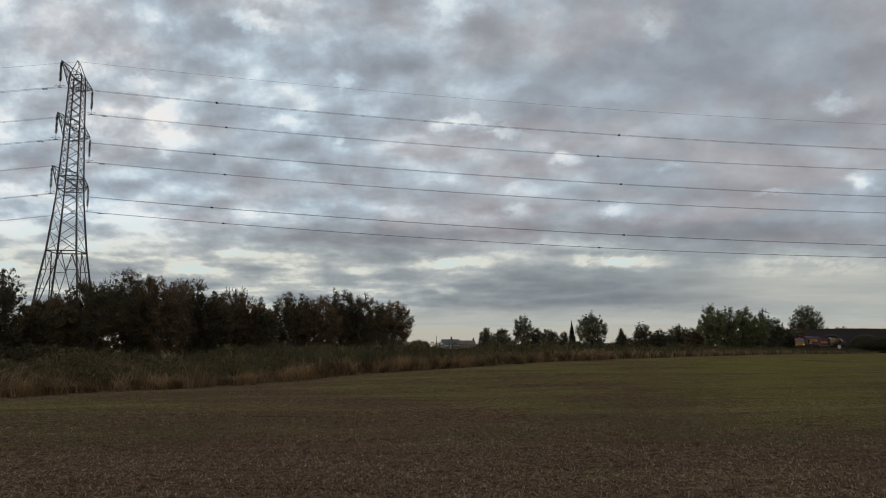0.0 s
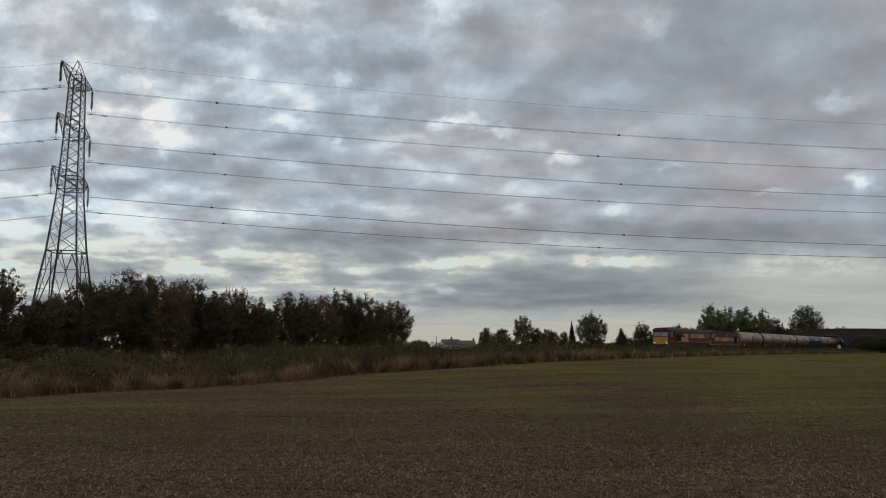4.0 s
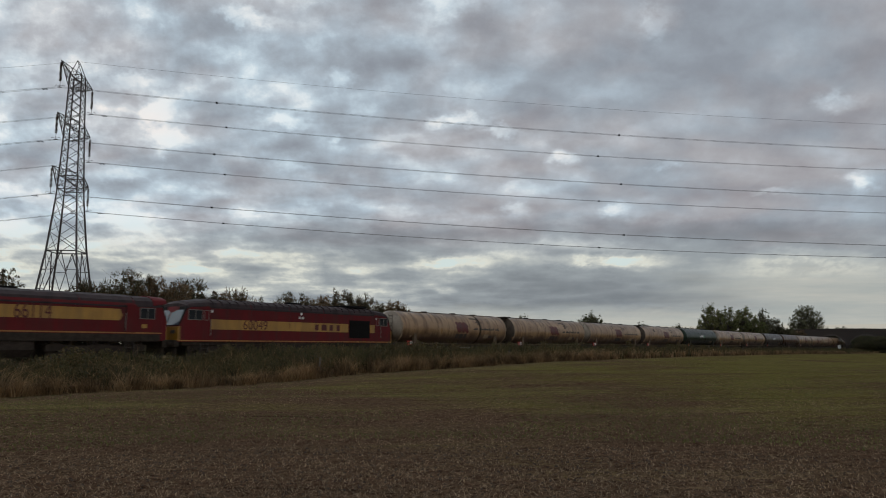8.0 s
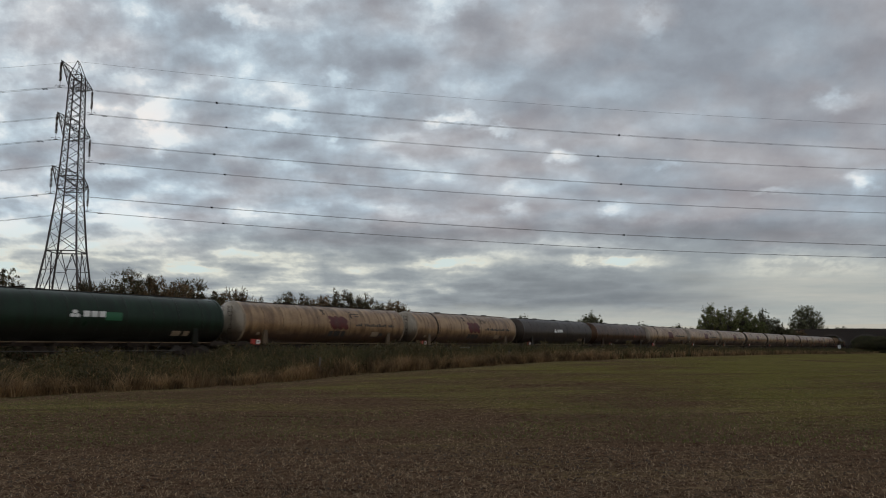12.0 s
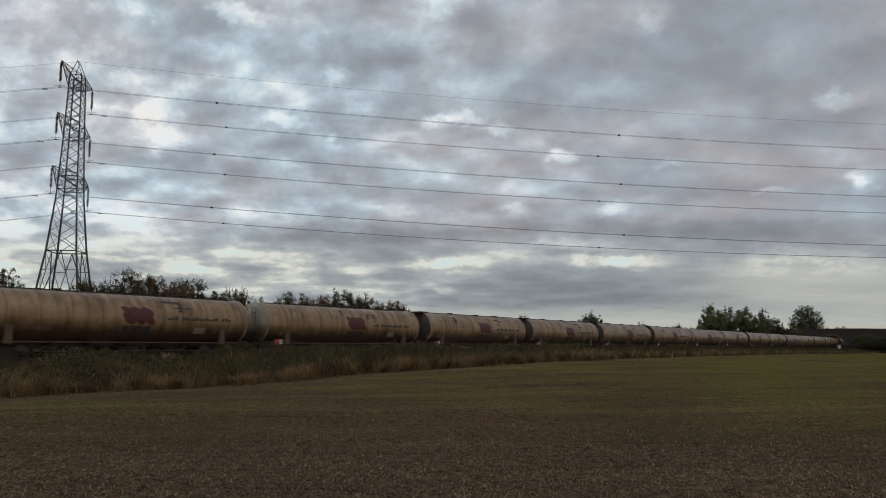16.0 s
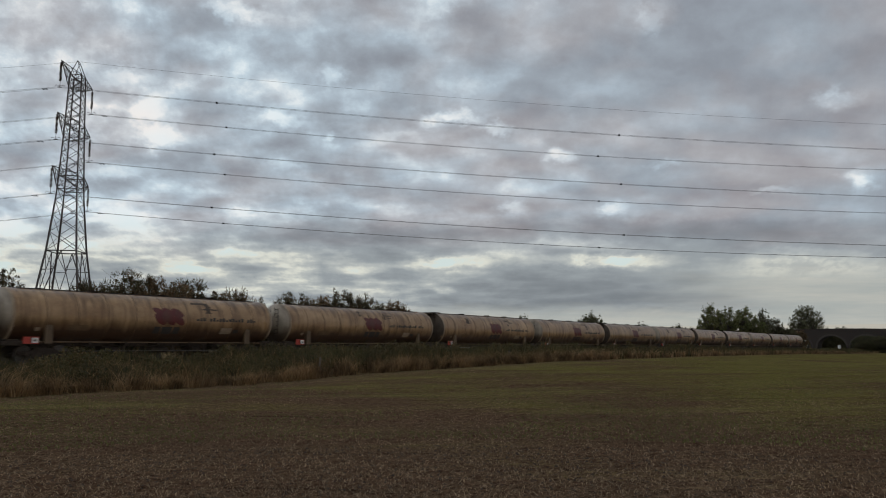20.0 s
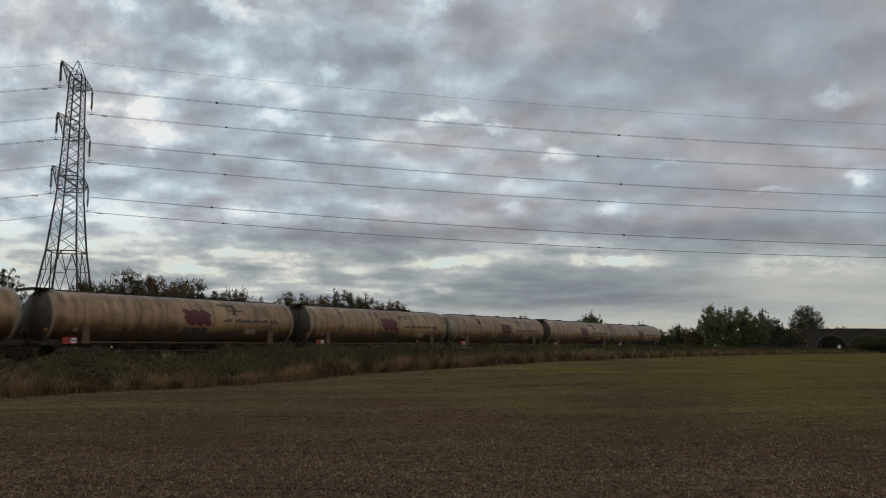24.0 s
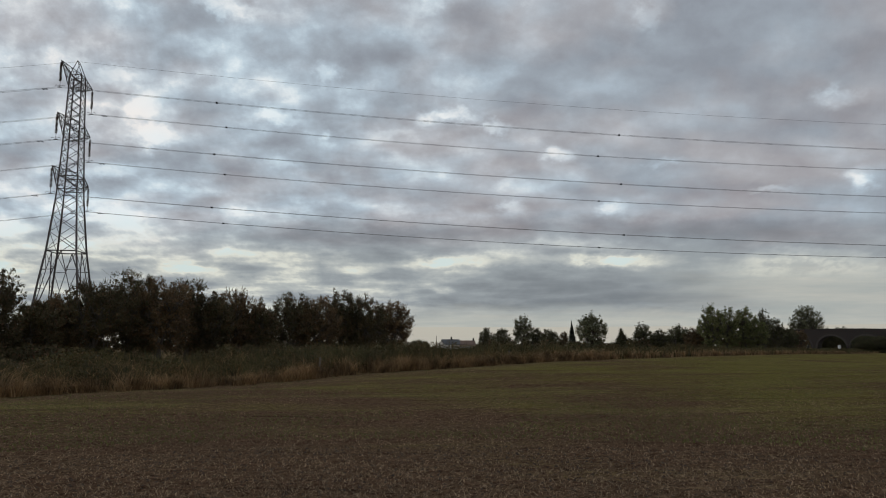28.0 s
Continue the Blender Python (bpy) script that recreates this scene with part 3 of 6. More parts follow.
def wheel_mesh(r):
    bm = bmesh.new()
    disc(bm, (0, 0, 0), r, 0.10, segs=28)
    disc(bm, (0, -0.055, 0), r * 0.82, 0.03, segs=28, r2=r * 0.6)
    disc(bm, (0, -0.09, 0), r * 0.24, 0.10, segs=16)
    disc(bm, (0, 0.065, 0), r + 0.03, 0.03, segs=28)
    return mesh_of("wheel", bm, M_WHEEL, False)


def axlebox_mesh():
    bm = boxes(((0, 0, 0), (0.30, 0.16, 0.26)), bevel=0.03)
    disc(bm, (0, -0.10, 0), 0.11, 0.06, segs=14)
    return mesh_of("axlebox", bm, M_UNDER)


def spring_mesh():
    bm = bmesh.new()
    for i in range(5):
        disc(bm, (0, 0, -0.12 + i * 0.06), 0.075, 0.03, "Z", 12)
    disc(bm, (0, 0, 0), 0.045, 0.3, "Z", 10)
    return mesh_of("spring", bm, M_UNDER)


def wagon_bogie(wagon, cx):
    """Three-piece bogie: cast side frames, springs, bolster, two wheelsets."""
    def side():
        bm = bmesh.new()
        pts = [(-1.35, 0.42), (-1.35, 0.62), (-0.75, 0.62), (-0.45, 0.80), (0.45, 0.80), (0.75, 0.62), (1.35, 0.62), (1.35, 0.42), (0.70, 0.42), (0.48, 0.22), (-0.48, 0.22), (-0.70, 0.42)]
        poly_plate(bm, pts, 0.06, 0.12)
        return mesh_of("side_frame", bm, M_UNDER)
    base = part("bogie", boxes(((0, 0, 0.62), (0.42, 2.1, 0.26)), ((0, 0, 0.86), (0.9, 0.9, 0.22)), bevel=0.03), M_UNDER, wagon, m=pose(cx, 0, 0))
    for y in (-1.0, 1.0):
        part("side_frame", shared(MESHES, "wsf", side), None, base, m=pose(0, y, 0))
        for x in (-0.16, 0.16):
            part("spring", shared(MESHES, "spring", spring_mesh), None, base, m=pose(x, y, 0.46))
        for x in (-0.95, 0.95):
            flip = 0 if y < 0 else 180
            part("wheel", shared(MESHES, "wwheel", lambda: wheel_mesh(0.46)), None, base, m=pose(x, y * 0.75, 0.46, 0, 0, flip))
            part("axlebox", shared(MESHES, "axlebox", axlebox_mesh), None, base, m=pose(x, y * 1.04, 0.50, 0, 0, flip))
    for x in (-0.95, 0.95):
        part("axle", shared(MESHES, "waxle", lambda: mesh_of("axle", disc(bmesh.new(), (0, 0, 0), 0.075, 1.5, "Y", 12), M_WHEEL)), None, base, m=pose(x, 0, 0.46))
    return base


def buffer_mesh():
    bm = bmesh.new()
    disc(bm, (0.18, 0, 0), 0.11, 0.36, "X", 14)
    disc(bm, (-0.08, 0, 0), 0.06, 0.24, "X", 12)
    disc(bm, (-0.20, 0, 0), 0.23, 0.04, "X", 20)
    return mesh_of("buffer", bm, M_UNDER)


def buffers_and_hooks(body, half, z=1.05):
    me = shared(MESHES, "buffer", buffer_mesh)

    def hook():
        bm = boxes(((0.12, 0, 0), (0.26, 0.10, 0.14)), ((-0.06, 0, -0.03), (0.14, 0.08, 0.10)), bevel=0.02)
        for i in range(3):
            box(bm, (-0.12, 0, -0.12 - i * 0.13), (0.06, 0.10, 0.12), None, 0.02)
        return mesh_of("coupling", bm, M_UNDER)
    hk = shared(MESHES, "hook", hook)
    for end, turn in ((-1, 0), (1, 180)):
        for y in (-0.87, 0.87):
            part("buffer", me, None, body, m=pose(end * (half - 0.24), y, z, 0, 0, turn))
        part("coupling", hk, None, body, m=pose(end * (half - 0.32), 0, z, 0, 0, turn))


def barrel_mesh(mat):
    bm = bmesh.new()
    st = []
    for i in range(13):
        x = -TANK_HALF + 2 * TANK_HALF * i / 12
        st.append([(x, TANK_R * math.cos(a), TANK_Z + TANK_R * math.sin(a)) for a in np.linspace(0, 2 * math.pi, 57)[:-1]])
    loft(bm, st, caps=False)
    return mesh_of("barrel", bm, mat, True)


def dome_mesh(mat):
    bm = bmesh.new()
    st = []
    for i in range(9):
        t = i / 8 * math.pi / 2 * 0.985
        r, x = TANK_R * math.cos(t), -0.62 * math.sin(t)
        st.append([(x, r * math.cos(a), r * math.sin(a)) for a in np.linspace(0, 2 * math.pi, 49)[:-1]])
    loft(bm, st, caps=False)
    bm.faces.new(list(bm.verts)[-48:])
    return mesh_of("tank_end", bm, mat, True)


def ring_mesh(mat, r, width):
    bm = bmesh.new()
    prof = [(-width / 2, 0.0), (-width / 2, 0.012), (width / 2, 0.012), (width / 2, 0.0)]
    a = np.linspace(0, 2 * math.pi, 57)[:-1]
    loft(bm, [[(x, (r + h) * math.cos(t), (r + h) * math.sin(t)) for t in a] for x, h in prof], caps=False)
    return mesh_of("seam", bm, mat, True)


def curved_patch(x0, x1, z0, z1, mat, name, lift=0.010, steps=6, wob=0.0, seed=0):
    """A rectangle that follows the barrel's flank."""
    rnd = random.Random(seed)
    bm = bmesh.new()
    rows = []
    for i in range(steps + 1):
        z = z0 + (z1 - z0) * i / steps
        y = -math.sqrt((TANK_R + lift) ** 2 - (z - TANK_Z) ** 2)
        s = 0.07 * (z - z0)
        rows.append([bm.verts.new((x0 + s + rnd.uniform(-wob, wob), y, z)), bm.verts.new((x1 + s + rnd.uniform(-wob, wob), y, z))])
        rows[-1] += [bm.verts.new((rows[-1][1].co.x, y + 0.03, z)), bm.verts.new((rows[-1][0].co.x, y + 0.03, z))]
    for a, b in zip(rows, rows[1:]):
        for i in range(4):
            bm.faces.new((a[i], a[(i + 1) % 4], b[(i + 1) % 4], b[i]))
    bm.faces.new(rows[0][::-1])
    bm.faces.new(rows[-1])
    return mesh_of(name, bm, mat)


def blob_mesh(x0, z0, w, h, mat, name, lean=0.25):
    """A rounded leaning lozenge on the barrel's flank, one of the emblem's shapes."""
    bm = bmesh.new()
    rows = []
    for i in range(9):
        t = -1 + 2 * i / 8
        half = w / 2 * math.sqrt(max(0.0, 1 - abs(t) ** 2.4)) + 0.02
        z = z0 + t * h / 2
        y = -math.sqrt((TANK_R + 0.012) ** 2 - (z - TANK_Z) ** 2)
        cx = x0 - lean * t * h
        rows.append([bm.verts.new((cx - half, y, z)), bm.verts.new((cx + half, y, z)), bm.verts.new((cx + half, y + 0.03, z)), bm.verts.new((cx - half, y + 0.03, z))])
    for a, b in zip(rows, rows[1:]):
        for i in range(4):
            bm.faces.new((a[i], a[(i + 1) % 4], b[(i + 1) % 4], b[i]))
    bm.faces.new(rows[0][::-1])
    bm.faces.new(rows[-1])
    return mesh_of(name, bm, mat)


# dark spills under the filling lids: x and z of each smear
SPILLS = [[(2.6, 3.4, 3.36, 3.50), (3.1, 3.9, 3.22, 3.32), (-4.6, -4.1, 3.0, 3.5), (2.9, 3.2, 2.95, 3.1)],
          [(2.2, 3.5, 3.42, 3.54), (3.2, 3.55, 2.9, 3.45), (2.9, 4.1, 3.10, 3.18)],
          [(1.9, 2.1, 3.0, 3.5), (2.0, 3.0, 3.3, 3.38), (2.4, 2.9, 3.12, 3.2), (-1.0, -0.8, 3.2, 3.6)]]


def tank_wagon(colour, body_mat, dome_mat, label, band=0, emblem="", hand_wheel=False, platform=False, spill=0):
    """A bogie tank wagon: barrel with domed ends, seams, walkway, sills, bogies, buffers."""
    w = thing("tank_wagon", pose(0, 0, 0), label, "tank wagon", "wagons of the train")
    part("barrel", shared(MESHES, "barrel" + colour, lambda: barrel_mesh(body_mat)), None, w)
    for end, turn in ((-1, 0), (1, 180)):
        part("tank_end", shared(MESHES, "dome" + colour + dome_mat.name, lambda: dome_mesh(dome_mat)), None, w, "sooty dark tank end" if dome_mat is M_SOOTEND else "grimy domed tank end", m=pose(end * TANK_HALF, 0, TANK_Z, 0, 0, turn))
        rim = part("end_rim", shared(MESHES, "rim" + colour, lambda: ring_mesh(M_PALE if colour == "cream" else dome_mat, TANK_R, 0.16)), None, w, m=pose(end * (TANK_HALF - 0.02), 0, TANK_Z))
    seam = shared(MESHES, "seam" + colour, lambda: ring_mesh(M_SEAM if colour == "cream" else body_mat, TANK_R - 0.004, 0.045))
    for x in (-6.7, -5.0, -3.3, -1.6, 0.1, 1.8, 3.5, 5.2, 6.9):
        part("seam", seam, None, w, m=pose(x, 0, TANK_Z))
    if band:
        part("stain_band", shared(MESHES, "band", lambda: ring_mesh(M_UNDER, TANK_R, 0.22)), None, w, "dark spilled stain round the barrel", m=pose(band, 0, TANK_Z))
    # walkway on the crown, with manhole and valve lids
    top = TANK_Z + TANK_R
    walk_me = shared(MESHES, "walkway", lambda: mesh_of("walkway", boxes(((0, 0, top + 0.005), (15.6, 0.62, 0.03)), *[((x, 0, top - 0.03), (0.06, 0.56, 0.08)) for x in np.linspace(-7.5, 7.5, 11)]), M_WHEEL))
    part("walkway", walk_me, None, w)
    for x in (-3.6, 0.9, 4.4):
        part("manhole", shared(MESHES, "manhole", lambda: mesh_of("manhole", disc(disc(bmesh.new(), (0, 0, 0.02), 0.26, 0.10, "Z", 18), (0, 0, 0.08), 0.29, 0.03, "Z", 18), M_UNDER)), None, w, m=pose(x, 0, top))
    # sills, cross-bearers, end platforms
    part("sill", shared(MESHES, "sill", lambda: mesh_of("sill", boxes(((0, 0, 0), (16.9, 0.10, 0.06)), bevel=0.012), M_SEAM)), None, w, "dusty sill rail", m=pose(0, -1.16, 1.10))
    part("sill", MESHES["sill"], None, w, m=pose(0, 1.16, 1.10))
    part("centre_sill", shared(MESHES, "csill", lambda: mesh_of("centre_sill", boxes(((0, 0, 0.98), (17.6, 0.55, 0.2)), *[((x, 0, 1.04), (0.16, 2.5, 0.14)) for x in (-4.2, -2.1, 0.0, 2.1, 4.2)]), M_UNDER)), None, w)
    for end in (-1, 1):
        part("end_platform", shared(MESHES, "plat", lambda: mesh_of("end_platform", boxes(((0, 0, 1.02), (1.15, 2.55, 0.22)), ((0, 0, 1.18), (0.7, 2.4, 0.10)), bevel=0.02), M_UNDER)), None, w, m=pose(end * 8.25, 0, 0))

        def saddle():
            bm = bmesh.new()
            loft(bm, [[(x, -1.30, 1.02), (x, -1.08, 1.02), (x * 0.8, -1.16, 1.98), (x * 0.8, -1.325, 1.98)] for x in (-0.2, 0.2)])
            return mesh_of("saddle", bm, M_SADDLE if colour == "cream" else body_mat)
        part("saddle", shared(MESHES, "saddle" + colour, saddle), None, w, "pale saddle bracket" if colour == "cream" else "", m=pose(end * 6.5, 0, 0))
        part("saddle", MESHES["saddle" + colour], None, w, m=pose(end * 6.5, 0, 0, 0, 0, 180))

        def ladder():
            bm = bmesh.new()
            for x in (-0.18, 0.18):
                bar(bm, (x, 0, 1.0), (x, 0, 3.55), 0.022)
            for i in range(9):
                bar(bm, (-0.18, 0, 1.2 + i * 0.28), (0.18, 0, 1.2 + i * 0.28), 0.014)
            return mesh_of("ladder", bm, M_UNDER)
        part("ladder", shared(MESHES, "ladder", ladder), None, w, m=pose(end * 8.95, -0.55, 0, 0, 0, 90))
        wagon_bogie(w, end * 6.55)
    for x, s in ((-2.6, 0.75), (0.4, 1.1), (3.0, 0.6)):
        part("brake_gear", shared(MESHES, "brake%.1f" % s, lambda: mesh_of("brake_gear", disc(boxes(((0, 0, 0.74), (s, 0.9, 0.3)), ((s * 0.7, -0.9, 0.72), (0.22, 0.14, 0.5)), bevel=0.03), (0, -0.62, 0.68), 0.17, s, "X", 14), M_UNDER)), None, w, m=pose(x, 0, 0))
    part("brake_pipe", shared(MESHES, "pipe", lambda: mesh_of("brake_pipe", bar(bmesh.new(), (-5.2, -1.12, 0.62), (5.2, -1.12, 0.62), 0.028, 8), M_WHEEL)), None, w)
    buffers_and_hooks(w, PITCH / 2)
    # red warning board with a white square
    board = part("warning_board", shared(MESHES, "board", lambda: mesh_of("warning_board", boxes(((0, 0, 0), (0.78, 0.04, 0.36)), bevel=0.01), M_RED)), None, w, "red and white warning board", m=pose(-4.5 if emblem == "scars" else -7.45, -1.40, 1.18))
    part("white_square", shared(MESHES, "board_sq", lambda: mesh_of("white_square", boxes(((0, 0, 0), (0.30, 0.012, 0.26))), M_WHITE)), None, board, m=pose(0.20, -0.024, 0))
    part("dark_mark", shared(MESHES, "board_mk", lambda: mesh_of("dark_mark", boxes(((0, 0, 0), (0.16, 0.01, 0.05)), ((0, 0, 0), (0.05, 0.01, 0.15))), M_INK)), None, board, m=pose(0.20, -0.034, 0))
    part("bracket", shared(MESHES, "bracket", lambda: mesh_of("bracket", boxes(((0, 0.12, 0), (0.06, 0.3, 0.3))), M_UNDER)), None, board)
    # lettering, emblem and data panels
    if emblem == "red":
        for i in range(3):
            part("emblem_shape", shared(MESHES, "blob%d" % i, lambda: blob_mesh(-0.05 + i * 0.62, 2.46, 0.60, 0.70, M_LOGO, "emblem_shape", 0.32)), None, w, "dull red emblem shape")
            part("emblem_shape", shared(MESHES, "blobt%d" % i, lambda: blob_mesh(-0.12 + i * 0.62, 2.88, 0.58, 0.52, M_LOGO, "emblem_shape", 0.5)), None, w)
        for i, (x0, x1) in enumerate(((-0.42, -0.02), (0.10, 0.78), (0.90, 1.32))):
            part("letter_bar", shared(MESHES, "lbar%d" % i, lambda: curved_patch(x0, x1, 1.62, 2.02, M_INK, "letter_bar", 0.010, 4)), None, w)
        for i in range(19):
            if i not in (3, 15):
                part("text_bar", shared(MESHES, "tbar%d" % i, lambda: curved_patch(2.45 + i * 0.245, 2.63 + i * 0.245, 2.42, 2.54 + 0.05 * (i * 7 % 3), M_INK, "text_bar", 0.008, 2)), None, w)
        for i, (x0, x1, z0, z1) in enumerate(SPILLS[spill]):
            part("spill_stain", shared(MESHES, "spill%d%d" % (spill, i), lambda: curved_patch(x0, x1, z0, z1, M_SPILL, "spill_stain", 0.006, 4, 0.12, i)), None, w, "dark spill stain")
        for i, (x0, x1, z0, z1, mt) in enumerate(((4.35, 5.2, 1.66, 2.02, M_PALE), (5.35, 5.75, 1.72, 1.92, M_INK), (-5.5, -4.4, 1.72, 2.0, M_SEAM), (-7.2, -6.95, 1.66, 1.84, M_PALE))):
            part("data_panel", shared(MESHES, "panel%d" % i, lambda: curved_patch(x0, x1, z0, z1, mt, "data_panel", 0.011, 3)), None, w)
    elif emblem == "white":
        for i, (dx, dz) in enumerate(((0, 0), (0.28, 0), (0.14, 0.2))):
            part("emblem_shape", shared(MESHES, "wblob%d" % i, lambda: blob_mesh(-1.35 + dx, 2.52 + dz, 0.24, 0.2, M_WHITE, "emblem_shape", 0)), None, w, "white emblem shape")
        for i, x0 in enumerate((-0.75, -0.30, 0.15)):
            part("letter_bar", shared(MESHES, "wbar%d" % i, lambda: curved_patch(x0, x0 + 0.36, 2.46, 2.78, M_WHITE, "letter_bar", 0.010, 4)), None, w, "white letter bar")
        for i, (x0, x1) in enumerate(((4.9, 5.5), (5.7, 6.1))):
            part("data_panel", shared(MESHES, "wpanel%d" % i, lambda: curved_patch(x0, x1, 1.50, 1.80, M_PALE, "data_panel", 0.011, 3)), None, w)
        if colour == "green":
            part("fresh_patch", shared(MESHES, "fresh", lambda: curved_patch(0.5, 1.5, 2.3, 2.75, M_GREENFRESH, "fresh_patch", 0.006, 4)), None, w, "fresher green paint patch")
    elif emblem == "scars":
        for i, (x0, x1, z0, z1) in enumerate(((-2.0, -1.2, 1.5, 1.8), (3.0, 3.8, 1.5, 1.8), (6.9, 7.7, 1.55, 1.8))):
            part("worn_patch", shared(MESHES, "scar%d" % i, lambda: curved_patch(x0, x1, z0, z1, M_DOME, "worn_patch", 0.008, 4, 0.08, i)), None, w, "worn pale patch")
        part("small_sign", shared(MESHES, "ssign", lambda: curved_patch(3.9, 4.2, 2.2, 2.42, M_RED, "small_sign", 0.012, 3)), None, w, "small red sign")
    if platform:
        def landing():
            bm = boxes(((0.0, 0, TANK_R + 0.02), (1.15, 1.5, 0.05)), ((-0.55, 0, TANK_R - 0.04), (0.05, 1.5, 0.14)))
            for y in (-0.6, 0.6):
                bar(bm, (-0.5, y, TANK_R), (0.35, y, TANK_R - 0.75), 0.03)
            return mesh_of("end_landing", bm, M_UNDER)
        part("end_landing", shared(MESHES, "landing", landing), None, w, "dark steel landing over the tank end", m=pose(-TANK_HALF - 0.25, 0, TANK_Z))
        part("reflector", shared(MESHES, "reflector", lambda: mesh_of("reflector", boxes(((0, 0, 0), (0.10, 0.03, 0.14)), bevel=0.008), M_ORANGE)), None, w, "small amber reflector", m=pose(-TANK_HALF - 0.28, -1.26, 1.75))
    if hand_wheel:
        bm = bmesh.new()
        for i in range(24):
            a0, a1 = i * math.pi / 12, (i + 1) * math.pi / 12
            bar(bm, (0.3 * math.cos(a0), 0, 0.3 * math.sin(a0)), (0.3 * math.cos(a1), 0, 0.3 * math.sin(a1)), 0.035, 6)
        for i in range(3):
            a = i * math.pi / 3
            bar(bm, (-0.3 * math.cos(a), 0, -0.3 * math.sin(a)), (0.3 * math.cos(a), 0, 0.3 * math.sin(a)), 0.025, 6)
        disc(bm, (0, 0.1, 0), 0.05, 0.3, "Y", 10)
        part("hand_brake_wheel", bm, M_PALE, w, "pale spoked hand brake wheel", m=pose(-2.8, -1.32, 0.85))
    return w


def section(x, half, z0, z_side, z_top, k=0.0):
    """A body section at x: flat flanks, rounded roof."""
    pts = [(x + k, -half, z0), (x + k, -half, z_side)]
    for i in range(1, 8):
        a = math.pi * i / 8
        pts.append((x + k, -half * math.cos(a), z_side + (z_top - z_side) * math.sin(a) ** 0.8))
    pts += [(x + k, half, z_side), (x + k, half, z0)]
    return pts


def grille(w, h, name="grille", mat=None):
    bm = boxes(((0, 0.01, 0), (w, 0.02, h)))
    for i in range(int(h / 0.09)):
        box(bm, (0, -0.012, -h / 2 + 0.05 + i * 0.09), (w - 0.04, 0.03, 0.035))
    return mesh_of(name, bm, mat or M_GRILLE)


def loco_bogie(loco, cx, r=0.52, base=2.1):
    """Three-axle loco bogie."""
    def side():
        bm = bmesh.new()
        L = base + 0.8
        pts = [(-L, 0.62), (-L, 0.95), (-base - 0.25, 1.02), (-base / 2, 0.86), (0, 1.02), (base / 2, 0.86), (base + 0.25, 1.02), (L, 0.95), (L, 0.62), (base + 0.2, 0.62), (base - 0.25, 0.44), (base - 0.7, 0.58), (0.35, 0.44), (-0.35, 0.44), (-base + 0.7, 0.58), (-base + 0.25, 0.44), (-base - 0.2, 0.62)]
        poly_plate(bm, pts, 0.08, 0.16)
        return mesh_of("side_frame", bm, M_UNDER)
    b = part("bogie", boxes(((0, 0, 0.85), (base * 2 + 1.2, 1.9, 0.2)), bevel=0.03), M_UNDER, loco, m=pose(cx, 0, 0))
    for y in (-1.06, 1.06):
        part("side_frame", shared(MESHES, "lsf", side), None, b, m=pose(0, y, 0))
        for x in (-base, 0, base):
            flip = 0 if y < 0 else 180
            part("wheel", shared(MESHES, "lwheel", lambda: wheel_mesh(0.52)), None, b, m=pose(x, y * 0.72, r, 0, 0, flip))
            part("axlebox", MESHES["axlebox"] if "axlebox" in MESHES else shared(MESHES, "axlebox", axlebox_mesh), None, b, m=pose(x, y * 1.12, r, 0, 0, flip))
        for x in (-base - 0.45, -base + 0.5, -0.5, 0.5, base - 0.5, base + 0.45):
            part("spring", shared(MESHES, "spring", spring_mesh), None, b, m=pose(x, y * 1.05, 1.1))
    return b


def flank(name, pts, mat, loco, y, label="", depth=0.012):
    bm = bmesh.new()
    poly_plate(bm, pts, y, depth)
    return part(name, bm, mat, loco, label)


def mirror_flank(name, pts, mat, loco, half, label="", depth=0.012):
    """The same plate on both flanks."""
    flank(name, pts, mat, loco, -half, label, depth)
    bm = bmesh.new()
    poly_plate(bm, pts, half + depth, depth)
    part(name, bm, mat, loco, label)


def rect(x0, x1, z0, z1):
    return [(x0, z0), (x1, z0), (x1, z1), (x0, z1)]


def window(loco, x0, x1, z0, z1, half, split=True):
    """A framed cab side window on the camera's flank and its twin."""
    for side in (-1, 1):
        turn = 0 if side < 0 else 180
        f = part("window_frame", boxes(((0, 0, (z1 - z0) / 2), (x1 - x0, 0.03, 0.035)), ((0, 0, -(z1 - z0) / 2), (x1 - x0, 0.03, 0.035)), ((-(x1 - x0) / 2, 0, 0), (0.035, 0.03, z1 - z0)), (((x1 - x0) / 2, 0, 0), (0.035, 0.03, z1 - z0)), *([((0, 0, 0), (0.035, 0.03, z1 - z0))] if split else [])), M_FRAME, loco, "alloy window frame", m=pose((x0 + x1) / 2, side * (half + 0.012), (z0 + z1) / 2, 0, 0, turn))
        part("pane", boxes(((0, 0.004, 0), (x1 - x0 - 0.02, 0.012, z1 - z0 - 0.02))), M_WINDOW, f, "dark glass")


def windscreen(loco, end, x_low, z_low, x_high, z_high, width, gap=0.1, mat=None):
    """Two raked panes across the end; end is -1 or 1."""
    for y in (-1, 1):
        bm = bmesh.new()
        y0, y1 = y * gap / 2, y * width / 2
        out = end * 0.02
        loft(bm, [[(x_low + out, y0, z_low), (x_low + out, y1, z_low), (x_high + out, y1 * 0.94, z_high), (x_high + out, y0, z_high)], [(x_low, y0, z_low), (x_low, y1, z_low), (x_high, y1 * 0.94, z_high), (x_high, y0, z_high)]])
        part("windscreen", bm, mat or M_SCREEN, loco, "raked windscreen pane")


